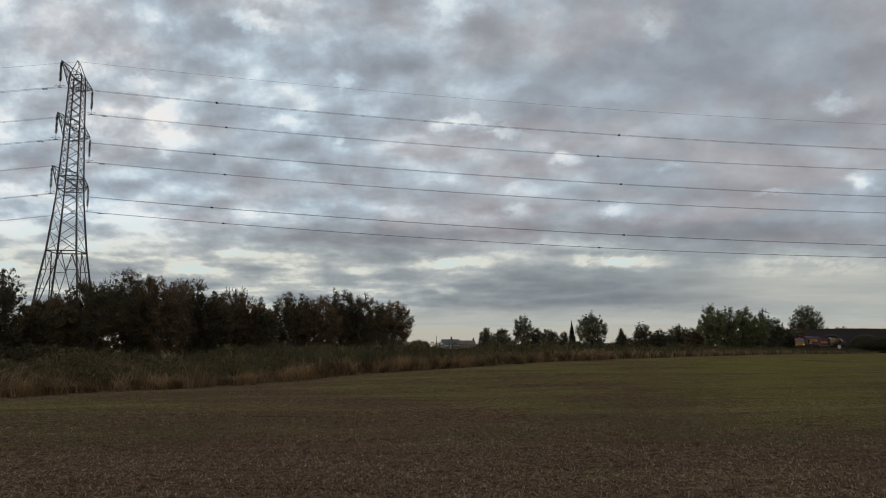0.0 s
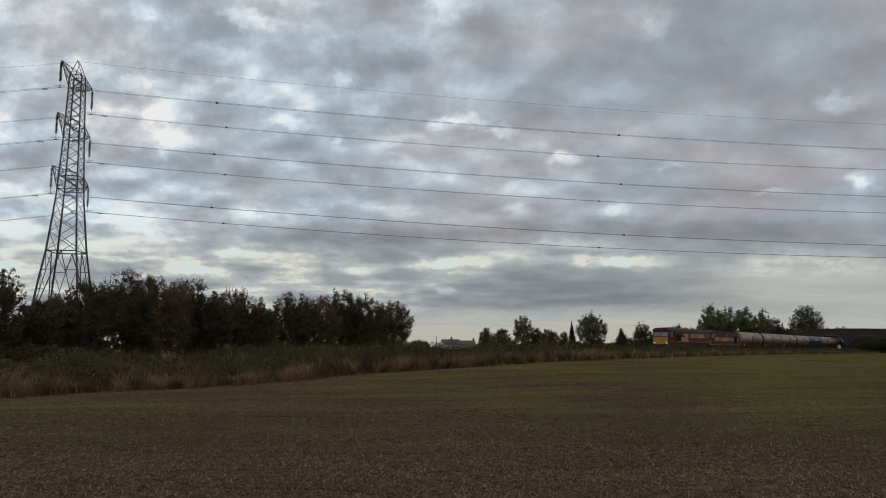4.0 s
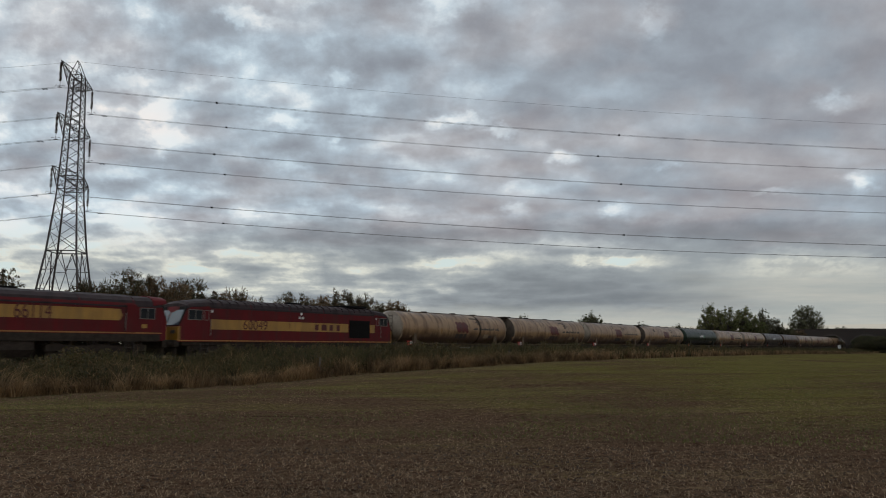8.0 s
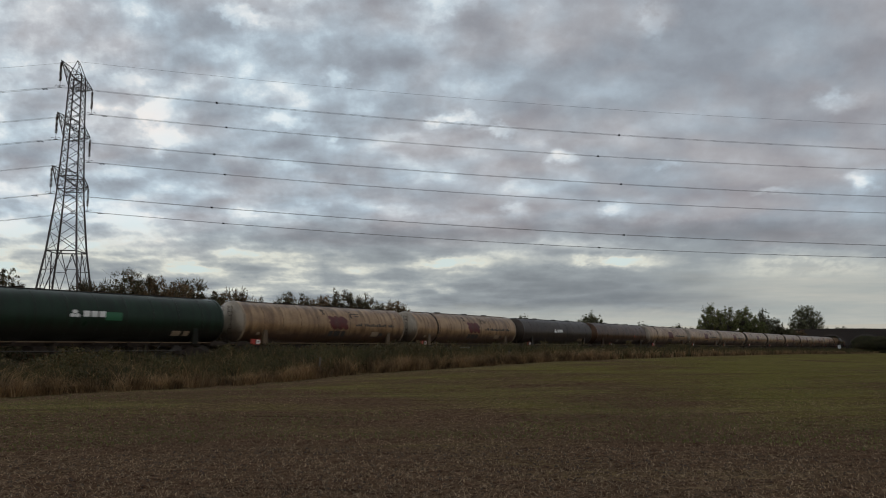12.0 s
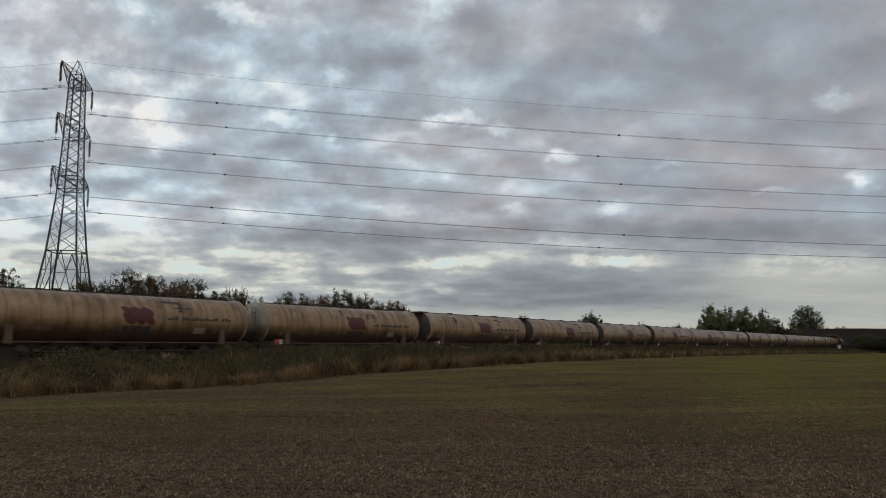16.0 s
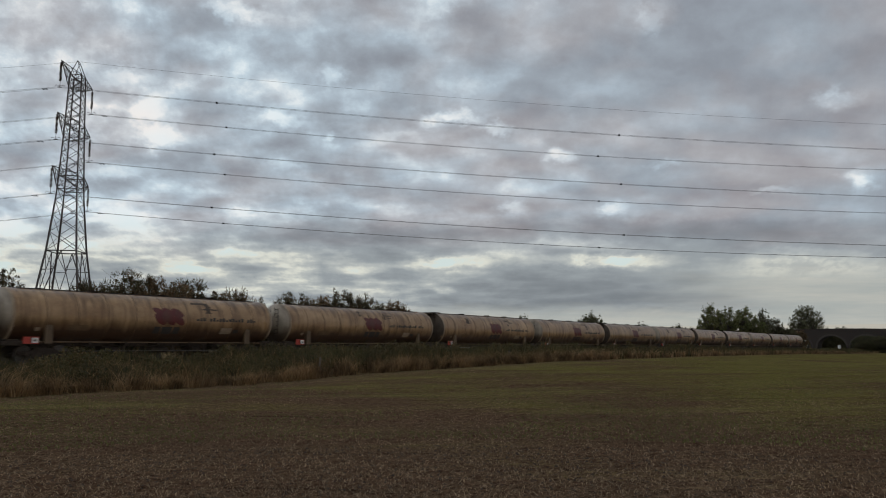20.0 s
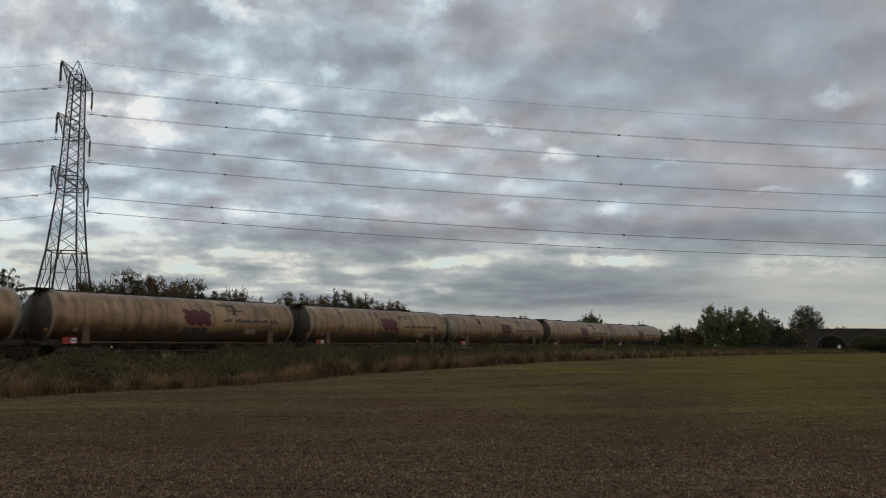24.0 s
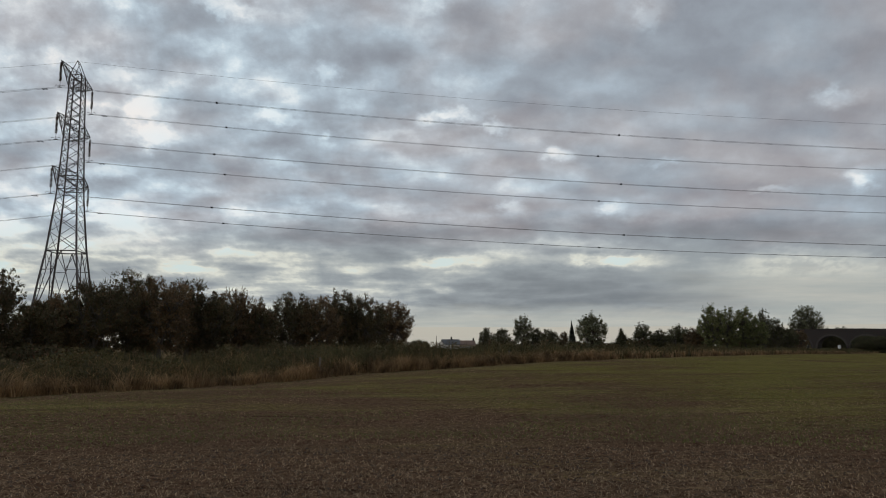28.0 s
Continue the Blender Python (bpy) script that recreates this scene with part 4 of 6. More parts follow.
def freight_loco_a():
    """Long maroon and gold diesel with boxy cabs; leads the train."""
    H, half = 10.29, 1.33
    lo = thing("locomotive", pose(0, 0, 0), "maroon and gold diesel locomotive with yellow end and lit headlamps", "locomotive", "locomotives")
    bm = bmesh.new()
    st = [section(-H - 0.42, 1.18, 1.25, 2.35, 2.42), section(-H - 0.38, 1.2, 1.22, 2.42, 2.5), section(-H - 0.05, 1.28, 1.2, 3.05, 3.50), section(-H + 0.02, half, 1.2, 3.15, 3.62), section(-8.45, half, 1.2, 3.2, 3.78), section(8.45, half, 1.2, 3.2, 3.78), section(H - 0.02, half, 1.2, 3.15, 3.62), section(H + 0.05, 1.28, 1.2, 3.05, 3.50), section(H + 0.38, 1.2, 1.22, 2.42, 2.5), section(H + 0.42, 1.18, 1.25, 2.35, 2.42)]
    loft(bm, st)
    part("body", bm, M_MAROON, lo, "maroon steel body")
    # roof skin in lengths
    for x0, x1 in ((-10.25, -8.5), (-8.44, -5.0), (-4.94, 0.9), (0.96, 5.2), (5.26, 8.4), (8.5, 10.25)):
        bm = bmesh.new()
        z = 3.08 if abs(x0) < 9 and abs(x1) < 9 else 3.12
        t = 3.86 if abs(x0) < 9 and abs(x1) < 9 else 3.82
        loft(bm, [section(x0, half + 0.012, z, z + 0.05, t), section(x1, half + 0.012, z, z + 0.05, t)])
        part("roof_panel", bm, M_ROOF, lo, "sooty grey roof panel")
    for end in (-1, 1):
        # peaked cab visor and yellow nose
        bm = bmesh.new()
        loft(bm, [section(end * (H + 0.30), 1.3, 3.36, 3.38, 3.80), section(end * (H - 0.6), half + 0.01, 3.22, 3.26, 3.86)])
        part("visor", bm, M_MAROON, lo)
        bm = bmesh.new()
        loft(bm, [[(end * (H + 0.44), -1.19, 1.25), (end * (H + 0.44), 1.19, 1.25), (end * (H + 0.42), 1.19, 2.36), (end * (H + 0.42), -1.19, 2.36)], [(end * (H + 0.3), -1.2, 1.25), (end * (H + 0.3), 1.2, 1.25), (end * (H + 0.3), 1.2, 2.36), (end * (H + 0.3), -1.2, 2.36)]])
        nose = part("nose_panel", bm, M_YELLOW, lo, "yellow warning panel")
        bm = bmesh.new()
        loft(bm, [[(end * (H + 0.405), -1.2, 2.38), (end * (H + 0.405), 1.2, 2.38), (end * (H + 0.105), 1.15, 3.36), (end * (H + 0.105), -1.15, 3.36)], [(end * (H + 0.30), -1.2, 2.38), (end * (H + 0.30), 1.2, 2.38), (end * (H + 0.0), 1.15, 3.36), (end * (H + 0.0), -1.15, 3.36)]])
        part("screen_surround", bm, M_GRILLE, lo, "black windscreen surround")
        windscreen(lo, end, end * (H + 0.40), 2.48, end * (H + 0.10), 3.28, 2.34)
        part("buffer_beam", boxes(((end * (H + 0.30), 0, 1.02), (0.3, 2.5, 0.46)), bevel=0.03), M_UNDER, lo)
        for y in (-0.86, 0.86):
            hl = part("headlamp", disc(bmesh.new(), (0, 0, 0), 0.065, 0.08, "X", 16), M_LAMP if end < 0 else M_RED, lo, "lit headlamp" if end < 0 else "red tail lamp", m=pose(end * (H + 0.46), y * 1.1, 1.46))
            part("lamp_bezel", disc(bmesh.new(), (0, 0, 0), 0.14, 0.06, "X", 16), M_INK, hl, m=pose(-end * 0.03, 0, 0))
        part("marker_lamp", disc(bmesh.new(), (end * (H + 0.28), 0, 3.46), 0.05, 0.08, "X", 14), M_LAMP if end < 0 else M_WHITE, lo, "small lit marker lamp")
        part("wiper", bar(bmesh.new(), (end * (H + 0.42), -0.5, 2.5), (end * (H + 0.24), -0.75, 3.0), 0.012), M_INK, lo)
        part("snow_plough", boxes(((end * (H + 0.25), 0, 0.55), (0.12, 2.3, 0.5)), bevel=0.02), M_UNDER, lo)
    mirror_flank("solebar", rect(-H + 0.1, H - 0.1, 1.16, 1.57), M_UNDER, lo, half, "grimy black solebar")
    mirror_flank("sill_line", rect(-H, H, 1.60, 1.67), M_ORANGE, lo, half, "orange sill line")
    mirror_flank("gold_panel", [(-4.85, 1.70), (-0.9, 1.70), (-1.75, 2.32), (7.6, 2.32), (7.75, 2.6), (7.6, 2.96), (-3.75, 2.96), (-2.95, 2.38), (-4.85, 2.34)], M_GOLD, lo, half, "gold side panel")
    for side in (-1, 1):
        turn = 0 if side < 0 else 180
        part("grille", shared(MESHES, "grA", lambda: grille(2.74, 0.98)), None, lo, "black air intake grille", m=pose(side * -1 * -6.23 if side > 0 else -6.23, side * (half + 0.02), 2.30, 0, 0, turn))
        # front door is a flat black plate: its recess's shade is in the colour
        d = part("cab_door", boxes(((0, 0, 0), (0.52, 0.03, 1.75)), bevel=0.01), M_GRILLE, lo, "cab door plate with the recess shade painted dark", m=pose(-8.07, side * (half + 0.012), 2.45, 0, 0, turn))
        for dx in (-0.34, 0.34):
            part("handrail", bar(bmesh.new(), (dx, -0.05, -0.7), (dx, -0.05, 0.25), 0.025, 6), M_FRAME, d, "pale handrail")
        d2 = part("cab_door", boxes(((0, 0, 0), (0.6, 0.02, 1.6)), bevel=0.008), M_MAROON, lo, m=pose(8.3, side * (half + 0.008), 2.45, 0, 0, turn))
        part("handrail", bar(bmesh.new(), (-0.36, -0.05, -0.7), (-0.36, -0.05, 0.3), 0.02, 6), M_FRAME, d2)
        part("number", shared(MESHES, "numA", lambda: text_mesh("66114", 0.66, 0.004, M_LETTER, 1.18, 1.72)), None, lo, "maroon running number", m=pose(2.8 if side < 0 else -2.8, side * (half + 0.018), 2.64, 0, 0, turn))
        for i, wd in enumerate((0.40, 0.62, 0.40)):
            part("letter_bar", boxes(((0, 0, 0), (wd, 0.008, 0.5))), M_LETTER, lo, m=pose((-1.25, -0.65, -0.06)[i], side * (half + 0.018), 2.66))
        part("small_plate", boxes(((0, 0, 0), (0.34, 0.012, 0.22)), bevel=0.004), M_GOLD, lo, "small gold plate", m=pose(9.15, side * (half + 0.01), 2.02))
        for x in (-4.88, 0.93, 7.95):
            part("panel_joint", boxes(((0, 0, 0), (0.035, 0.02, 1.5))), M_GRILLE, lo, m=pose(x, side * (half + 0.006), 2.45))
        part("steps", boxes(*[((0, 0, z), (0.5, 0.22, 0.03)) for z in (0.45, 0.8, 1.12)], ((-0.26, 0, 0.8), (0.03, 0.2, 0.8)), ((0.26, 0, 0.8), (0.03, 0.2, 0.8))), M_WHEEL, lo, m=pose(-8.07, side * 1.22, 0))
        part("steps", boxes(*[((0, 0, z), (0.5, 0.22, 0.03)) for z in (0.45, 0.8, 1.12)], ((-0.26, 0, 0.8), (0.03, 0.2, 0.8)), ((0.26, 0, 0.8), (0.03, 0.2, 0.8))), M_WHEEL, lo, m=pose(8.3, side * 1.22, 0))
    window(lo, -9.86, -8.95, 2.45, 3.06, half)
    window(lo, 8.85, 9.8, 2.45, 3.06, half)
    part("underframe", boxes(((0, 0, 1.33), (20.4, 2.5, 0.34)), bevel=0.04), M_UNDER, lo)
    bm = bmesh.new()
    loft(bm, [[(x, y, z) for y, z in ((-1.25, 1.12), (-1.3, 0.7), (-0.9, 0.32), (0.9, 0.32), (1.3, 0.7), (1.25, 1.12))] for x in (-3.0, 3.0)])
    part("fuel_tank", bm, M_UNDER, lo)
    part("exhaust", boxes(((1.9, 0, 3.88), (1.1, 0.5, 0.14)), bevel=0.03), M_GRILLE, lo)
    for x in (-6.9, -5.6):
        part("roof_fan", disc(bmesh.new(), (x, 0, 3.86), 0.55, 0.1, "Z", 24), M_GRILLE, lo)
    for x in (-6.55, 6.55):
        loco_bogie(lo, x)
    buffers_and_hooks(lo, H + 0.75)
    return lo


def freight_loco_b():
    """Maroon diesel with a full-length gold band and raked cabs; second in the train."""
    H, half = 10.08, 1.33
    lo = thing("locomotive", pose(0, 0, 0), "maroon diesel locomotive with gold band and raked windscreens", "locomotive", "locomotives")
    bm = bmesh.new()
    st = []
    for x, hw, zs, zt in ((-H - 0.02, 1.26, 2.05, 2.10), (-H + 0.02, 1.30, 2.12, 2.16), (-H + 0.55, 1.32, 3.05, 3.45), (-H + 0.75, half, 3.2, 3.65), (-H + 2.2, half, 3.3, 3.86), (H - 2.2, half, 3.3, 3.86), (H - 0.75, half, 3.2, 3.65), (H - 0.55, 1.32, 3.05, 3.45), (H - 0.02, 1.30, 2.12, 2.16), (H + 0.02, 1.26, 2.05, 2.10)):
        st.append(section(x, hw, 1.15, zs, zt))
    loft(bm, st)
    part("body", bm, M_MAROON, lo, "maroon steel body")
    for x0, x1 in ((-7.9, -4.6), (-4.54, -1.2), (-1.14, 2.2), (2.26, 5.0), (5.06, 7.9)):
        bm = bmesh.new()
        loft(bm, [section(x0, half + 0.006, 3.24, 3.34, 3.89), section(x1, half + 0.006, 3.24, 3.34, 3.89)])
        part("roof_panel", bm, M_ROOF, lo, "sooty ribbed roof panel")
    for i in range(24):
        x = -7.6 + i * 0.66
        part("roof_rib", shared(MESHES, "rib", lambda: mesh_of("roof_rib", loft(bmesh.new(), [section(-0.03, half + 0.012, 3.44, 3.46, 3.915), section(0.03, half + 0.012, 3.44, 3.46, 3.915)]), M_ROOF)), None, lo, m=pose(x, 0, 0))
    part("roof_grille", shared(MESHES, "grR", lambda: mesh_of("roof_grille", boxes(((6.2, 0, 3.92), (2.4, 1.9, 0.1)), *[((5.1 + i * 0.2, 0, 3.98), (0.05, 1.9, 0.06)) for i in range(12)]), M_GRILLE)), None, lo)
    part("exhaust", boxes(((0.4, 0, 3.95), (1.2, 0.5, 0.12)), bevel=0.03), M_GRILLE, lo)
    for end in (-1, 1):
        bm = bmesh.new()
        loft(bm, [[(end * (H + 0.045), -1.27, 1.2), (end * (H + 0.045), 1.27, 1.2), (end * (H + 0.045), 1.27, 2.06), (end * (H + 0.045), -1.27, 2.06)], [(end * (H - 0.1), -1.335, 1.2), (end * (H - 0.1), 1.335, 1.2), (end * (H - 0.1), 1.335, 2.10), (end * (H - 0.1), -1.335, 2.10)]])
        part("nose_panel", bm, M_YELLOW, lo, "yellow warning panel")
        bm = bmesh.new()
        loft(bm, [section(end * (H - 0.50), 1.335, 3.14, 3.2, 3.52), section(end * (H - 0.78), half + 0.008, 3.26, 3.30, 3.69), section(end * (H - 2.18), half + 0.008, 3.36, 3.40, 3.88)])
        part("cab_roof", bm, M_ROOF, lo, "black sooty cab roof")
        bm = bmesh.new()
        loft(bm, [[(end * (H + 0.005), -1.30, 2.12), (end * (H + 0.005), 1.30, 2.12), (end * (H - 0.50), 1.28, 3.30), (end * (H - 0.50), -1.28, 3.30)], [(end * (H - 0.12), -1.30, 2.12), (end * (H - 0.12), 1.30, 2.12), (end * (H - 0.62), 1.28, 3.30), (end * (H - 0.62), -1.28, 3.30)]])
        part("screen_surround", bm, M_GRILLE, lo, "black windscreen surround")
        windscreen(lo, end, end * (H + 0.0), 2.16, end * (H - 0.49), 3.22, 2.5)
        part("buffer_beam", boxes(((end * (H + 0.05), 0, 1.05), (0.3, 2.5, 0.4)), bevel=0.03), M_UNDER, lo)
        for y in (-0.8, 0.8):
            part("lamp_cluster", boxes(((end * (H + 0.06), y, 1.75), (0.06, 0.42, 0.2)), bevel=0.02), M_INK, lo)
        window(lo, *((-9.45, -8.45) if end < 0 else (8.55, 9.5)), 2.5, 3.1, half)
        window(lo, *((-8.3, -7.95) if end < 0 else (8.12, 8.42)), 2.5, 3.1, half, False)
        part("plough", boxes(((end * (H + 0.02), 0, 0.55), (0.12, 2.3, 0.45)), bevel=0.02), M_UNDER, lo)
    mirror_flank("sill_line", rect(-H, H, 1.19, 1.26), M_ORANGE, lo, half, "orange sill line")
    mirror_flank("gold_band", rect(-7.8, 4.85, 1.93, 2.56), M_GOLD, lo, half, "gold side band")
    mirror_flank("gold_band", rect(7.38, 7.95, 1.93, 2.56), M_GOLD, lo, half)
    for side in (-1, 1):
        turn = 0 if side < 0 else 180
        part("grille", shared(MESHES, "grB", lambda: grille(2.35, 1.35)), None, lo, "black radiator grille", m=pose(6.15, side * (half + 0.02), 2.18, 0, 0, turn))
        part("number", shared(MESHES, "numB", lambda: text_mesh("60049", 0.62, 0.004, M_LETTER, 1.38, 1.42)), None, lo, "maroon running number", m=pose(-4.2 if side < 0 else 4.2, side * (half + 0.018), 2.24, 0, 0, turn))
        for i, (x, wd) in enumerate(((1.5, 0.34), (2.25, 0.52), (3.0, 0.34), (3.75, 0.36))):
            part("letter_bar", boxes(((0, 0, 0), (wd, 0.008, 0.42))), M_LETTER, lo, m=pose(x, side * (half + 0.018), 2.24))
        for dx, dz in ((0, 0), (0.3, 0), (0.15, 0.27)):
            part("white_dot", boxes(((0, 0, 0), (0.17, 0.012, 0.17)), bevel=0.004), M_WHITE, lo, "white square emblem", m=pose(-0.2 + dx, side * (half + 0.008), 2.88 + dz))
        for x in (-7.85, 8.0):
            d = part("cab_door", boxes(((0, 0, 0), (0.5, 0.02, 1.9)), bevel=0.008), M_MAROON, lo, m=pose(x - 0.35 if x < 0 else 8.26, side * (half + 0.006), 2.25, 0, 0, turn))
            part("handrail", bar(bmesh.new(), (0.38, -0.05, -0.7), (0.38, -0.05, 0.35), 0.02, 6), M_FRAME, d)
            part("cant_lamp", boxes(((0, 0, 0), (0.14, 0.03, 0.16)), bevel=0.01), M_WHITE, lo, m=pose(x + 0.12, side * (half + 0.01), 3.06))
        for x in (-4.57, -1.17, 2.23):
            part("panel_joint", boxes(((0, 0, 0), (0.03, 0.016, 1.2))), M_LETTER, lo, m=pose(x, side * (half + 0.005), 2.9 - 0.2))
        for x in (-8.2, 8.2):
            part("steps", boxes(*[((0, 0, z), (0.5, 0.22, 0.03)) for z in (0.45, 0.75, 1.02)], ((-0.26, 0, 0.75), (0.03, 0.2, 0.66)), ((0.26, 0, 0.75), (0.03, 0.2, 0.66))), M_WHEEL, lo, m=pose(x, side * 1.22, 0))
    part("underframe", boxes(((0, 0, 1.05), (19.6, 2.5, 0.26)), bevel=0.04), M_UNDER, lo)
    bm = bmesh.new()
    loft(bm, [[(x, y, z) for y, z in ((-1.25, 1.0), (-1.28, 0.6), (-0.9, 0.34), (0.9, 0.34), (1.28, 0.6), (1.25, 1.0))] for x in (-2.6, 2.8)])
    part("fuel_tank", bm, M_UNDER, lo)
    for x in (-6.4, 6.4):
        loco_bogie(lo, x)
    buffers_and_hooks(lo, H + 0.6)
    return lo


TRAIN = []                                # (thing, its place in wagon lengths behind the first coupling)


def build_train():
    TRAIN.append((freight_loco_a(), -1.693))
    TRAIN.append((freight_loco_b(), -0.534))
    pale = [tank_wagon("cream", M_CREAM, M_DOME, "dirty cream tank wagon with dull red emblem and pale ends", 0, "red", spill=k) for k in range(3)]
    sooty = [tank_wagon("cream", M_CREAM, M_SOOTEND, "dirty cream tank wagon with dull red emblem and sooty ends", 0, "red", platform=True, spill=k) for k in range(3)]
    banded = tank_wagon("cream", M_CREAM, M_DOME, "dirty cream bogie tank wagon with a dark stain band", 3.6, "red", spill=1)
    banded_b = tank_wagon("cream", M_CREAM, M_DOME, "dirty cream tank wagon stained dark near its front", -5.3, "red", spill=2)
    green = tank_wagon("green", M_GREEN, M_GREEN_END, "dark green bogie tank wagon with white emblem", 0, "white")
    slate = tank_wagon("slate", M_SLATE, M_SLATE_END, "dark grey bogie tank wagon with white emblem", 0, "white")
    brown = tank_wagon("brown", M_BROWN, M_BROWN_END, "rusty brown bogie tank wagon with worn patches", 0, "scars", True)
    kinds = {0: banded, 4: green, 6: banded_b, 7: slate, 8: brown, 9: banded_b}
    used = set()
    for i in range(27):
        src = kinds.get(i, (sooty if i in (1, 3, 12, 13, 14, 15, 18, 20, 22, 23, 25) else pale)[i % 3])
        if src.name in used:
            src = copy_thing(src, pose(0, 0, 0))
        else:
            used.add(src.name)
        TRAIN.append((src, i + 0.532))


# ---- pylon and lines ----
PYLON = Vector((-52.34, 104.5))
LINE_TURN = 0.11                          # the line runs to the right, a little away
PYLON_PROFILE = [(0.0, 3.62), (4.2, 3.18), (10.3, 2.52), (14.5, 1.99), (18.4, 1.66), (22.4, 1.36), (25.3, 1.24), (30.6, 1.05), (36.0, 0.90), (39.9, 0.80)]
ARMS = [(25.1, 6.82), (32.55, 6.29), (39.87, 6.06)]
STRING = 3.75


def width_at(z):
    return float(np.interp(z, [p[0] for p in PYLON_PROFILE], [p[1] for p in PYLON_PROFILE]))


def build_pylon():
    z0 = float(ground_z(PYLON.x, PYLON.y)) - 0.1
    py = thing("pylon", Matrix.Translation((PYLON.x, PYLON.y, z0)) @ Matrix.Rotation(LINE_TURN, 4, "Z"), "grey steel lattice electricity pylon with six arms", "pylon")
    corners = [(-1, -1), (1, -1), (1, 1), (-1, 1)]

    def at(c, z):
        h = width_at(z)
        return Vector((c[0] * h, c[1] * h, z))
    for c in corners:
        bm = bmesh.new()
        zs = [p[0] for p in PYLON_PROFILE]
        rings = []
        for z in zs:
            p, r = at(c, z), 0.105 if z < 20 else 0.075
            rings.append([(p.x - r, p.y - r, z), (p.x + r, p.y - r, z), (p.x + r, p.y + r, z), (p.x - r, p.y + r, z)])
        part("leg", loft(bm, rings), M_STEEL, py)
        part("footing", boxes(((0, 0, 0.1), (0.9, 0.9, 0.5)), bevel=0.03), M_SLEEPER, py, "concrete footing", m=Matrix.Translation(at(c, 0)))
    # X bracing panel by panel on four faces
    panels = [14.5]
    while panels[-1] < 39.0:
        panels.append(min(39.9, panels[-1] + width_at(panels[-1]) * 1.32))
    for f in range(4):
        a, b = corners[f], corners[(f + 1) % 4]
        for lo, hi in zip(panels, panels[1:]):
            bm = bmesh.new()
            bar(bm, at(a, lo), at(b, hi), 0.042)
            bar(bm, at(b, lo), at(a, hi), 0.042)
            part("brace", bm, M_STEEL, py)
        # big lower legs: inverted V with secondary members, one tie at the waist
        bm = bmesh.new()
        mid = (at(a, 14.5) + at(b, 14.5)) / 2
        bar(bm, at(a, 14.5), at(b, 14.5), 0.08)
        for p in (a, b):
            foot = at(p, 4.0)
            bar(bm, foot, mid, 0.07)
            for t in (0.25, 0.5, 0.75):
                q = foot.lerp(mid, t)
                leg_z = 4.0 + 10.5 * t
                bar(bm, q, at(p, leg_z), 0.04)
                bar(bm, q, at(p, leg_z + 2.4 if leg_z + 2.4 < 14.5 else 14.5), 0.04)
            lowmid = at(a, 0.2).lerp(at(b, 0.2), 0.16 if p is a else 0.84)
            bar(bm, at(p, 4.0), lowmid + Vector((0, 0, 0)), 0.04)
        part("lower_brace", bm, M_STEEL, py)
        for z, _ in ARMS:
            part("tie", bar(bmesh.new(), at(a, z), at(b, z), 0.06), M_STEEL, py)
            part("tie", bar(bmesh.new(), at(a, z - 1.9), at(b, z - 1.9), 0.05), M_STEEL, py)
    for z, reach in ARMS:
        for s in (-1, 1):
            bm = bmesh.new()
            tip = Vector((0, s * reach, z + 0.05))
            pts = []
            for x in (-1, 1):
                up, dn = at((x, s), min(z + 0.35, 39.9)), at((x, s), z - 1.9)
                bar(bm, up, tip, 0.065)
                bar(bm, dn, tip, 0.065)
                pts.append((up, dn))
                for t in (0.25, 0.5, 0.75):
                    bar(bm, up.lerp(tip, t), dn.lerp(tip, t), 0.03)
                    bar(bm, up.lerp(tip, t), dn.lerp(tip, max(0, t - 0.25)), 0.03)
            for t in (0.2, 0.45, 0.7):
                bar(bm, pts[0][0].lerp(tip, t), pts[1][0].lerp(tip, t), 0.03)
                bar(bm, pts[0][1].lerp(tip, t), pts[1][1].lerp(tip, t - 0.2), 0.03)
            part("crossarm", bm, M_STEEL, py)
            bm = bmesh.new()
            bar(bm, tip, tip - Vector((0, 0, STRING)), 0.03, 6)
            for i in range(16):
                disc(bm, tip - Vector((0, 0, 0.35 + i * 0.165)), 0.20, 0.08, "Z", 12, 0.10)
            part("insulator", bm, M_GLASS_INS, py, "dark hanging insulator string")
            bm = bmesh.new()
            low = tip - Vector((0, 0, STRING))
            for x in (-1, 1):
                bar(bm, low + Vector((0, 0, 0.15)), low + Vector((x * 0.5, 0, 0.3)), 0.025)
                bar(bm, low + Vector((x * 0.5, 0, 0.3)), low + Vector((x * 0.62, 0, 0.12)), 0.025)
            bar(bm, low - Vector((0.3, 0, 0)), low + Vector((0.3, 0, 0)), 0.05)
            part("arcing_horn", bm, M_STEEL, py)
    bm = bmesh.new()
    for c in corners:
        bar(bm, at(c, 39.9), (0, c[1] * 0.45, 42.03), 0.055)
    bar(bm, (0, -0.5, 42.03), (0, 0.5, 42.03), 0.06)
    part("peak", bm, M_STEEL, py)
    return z0


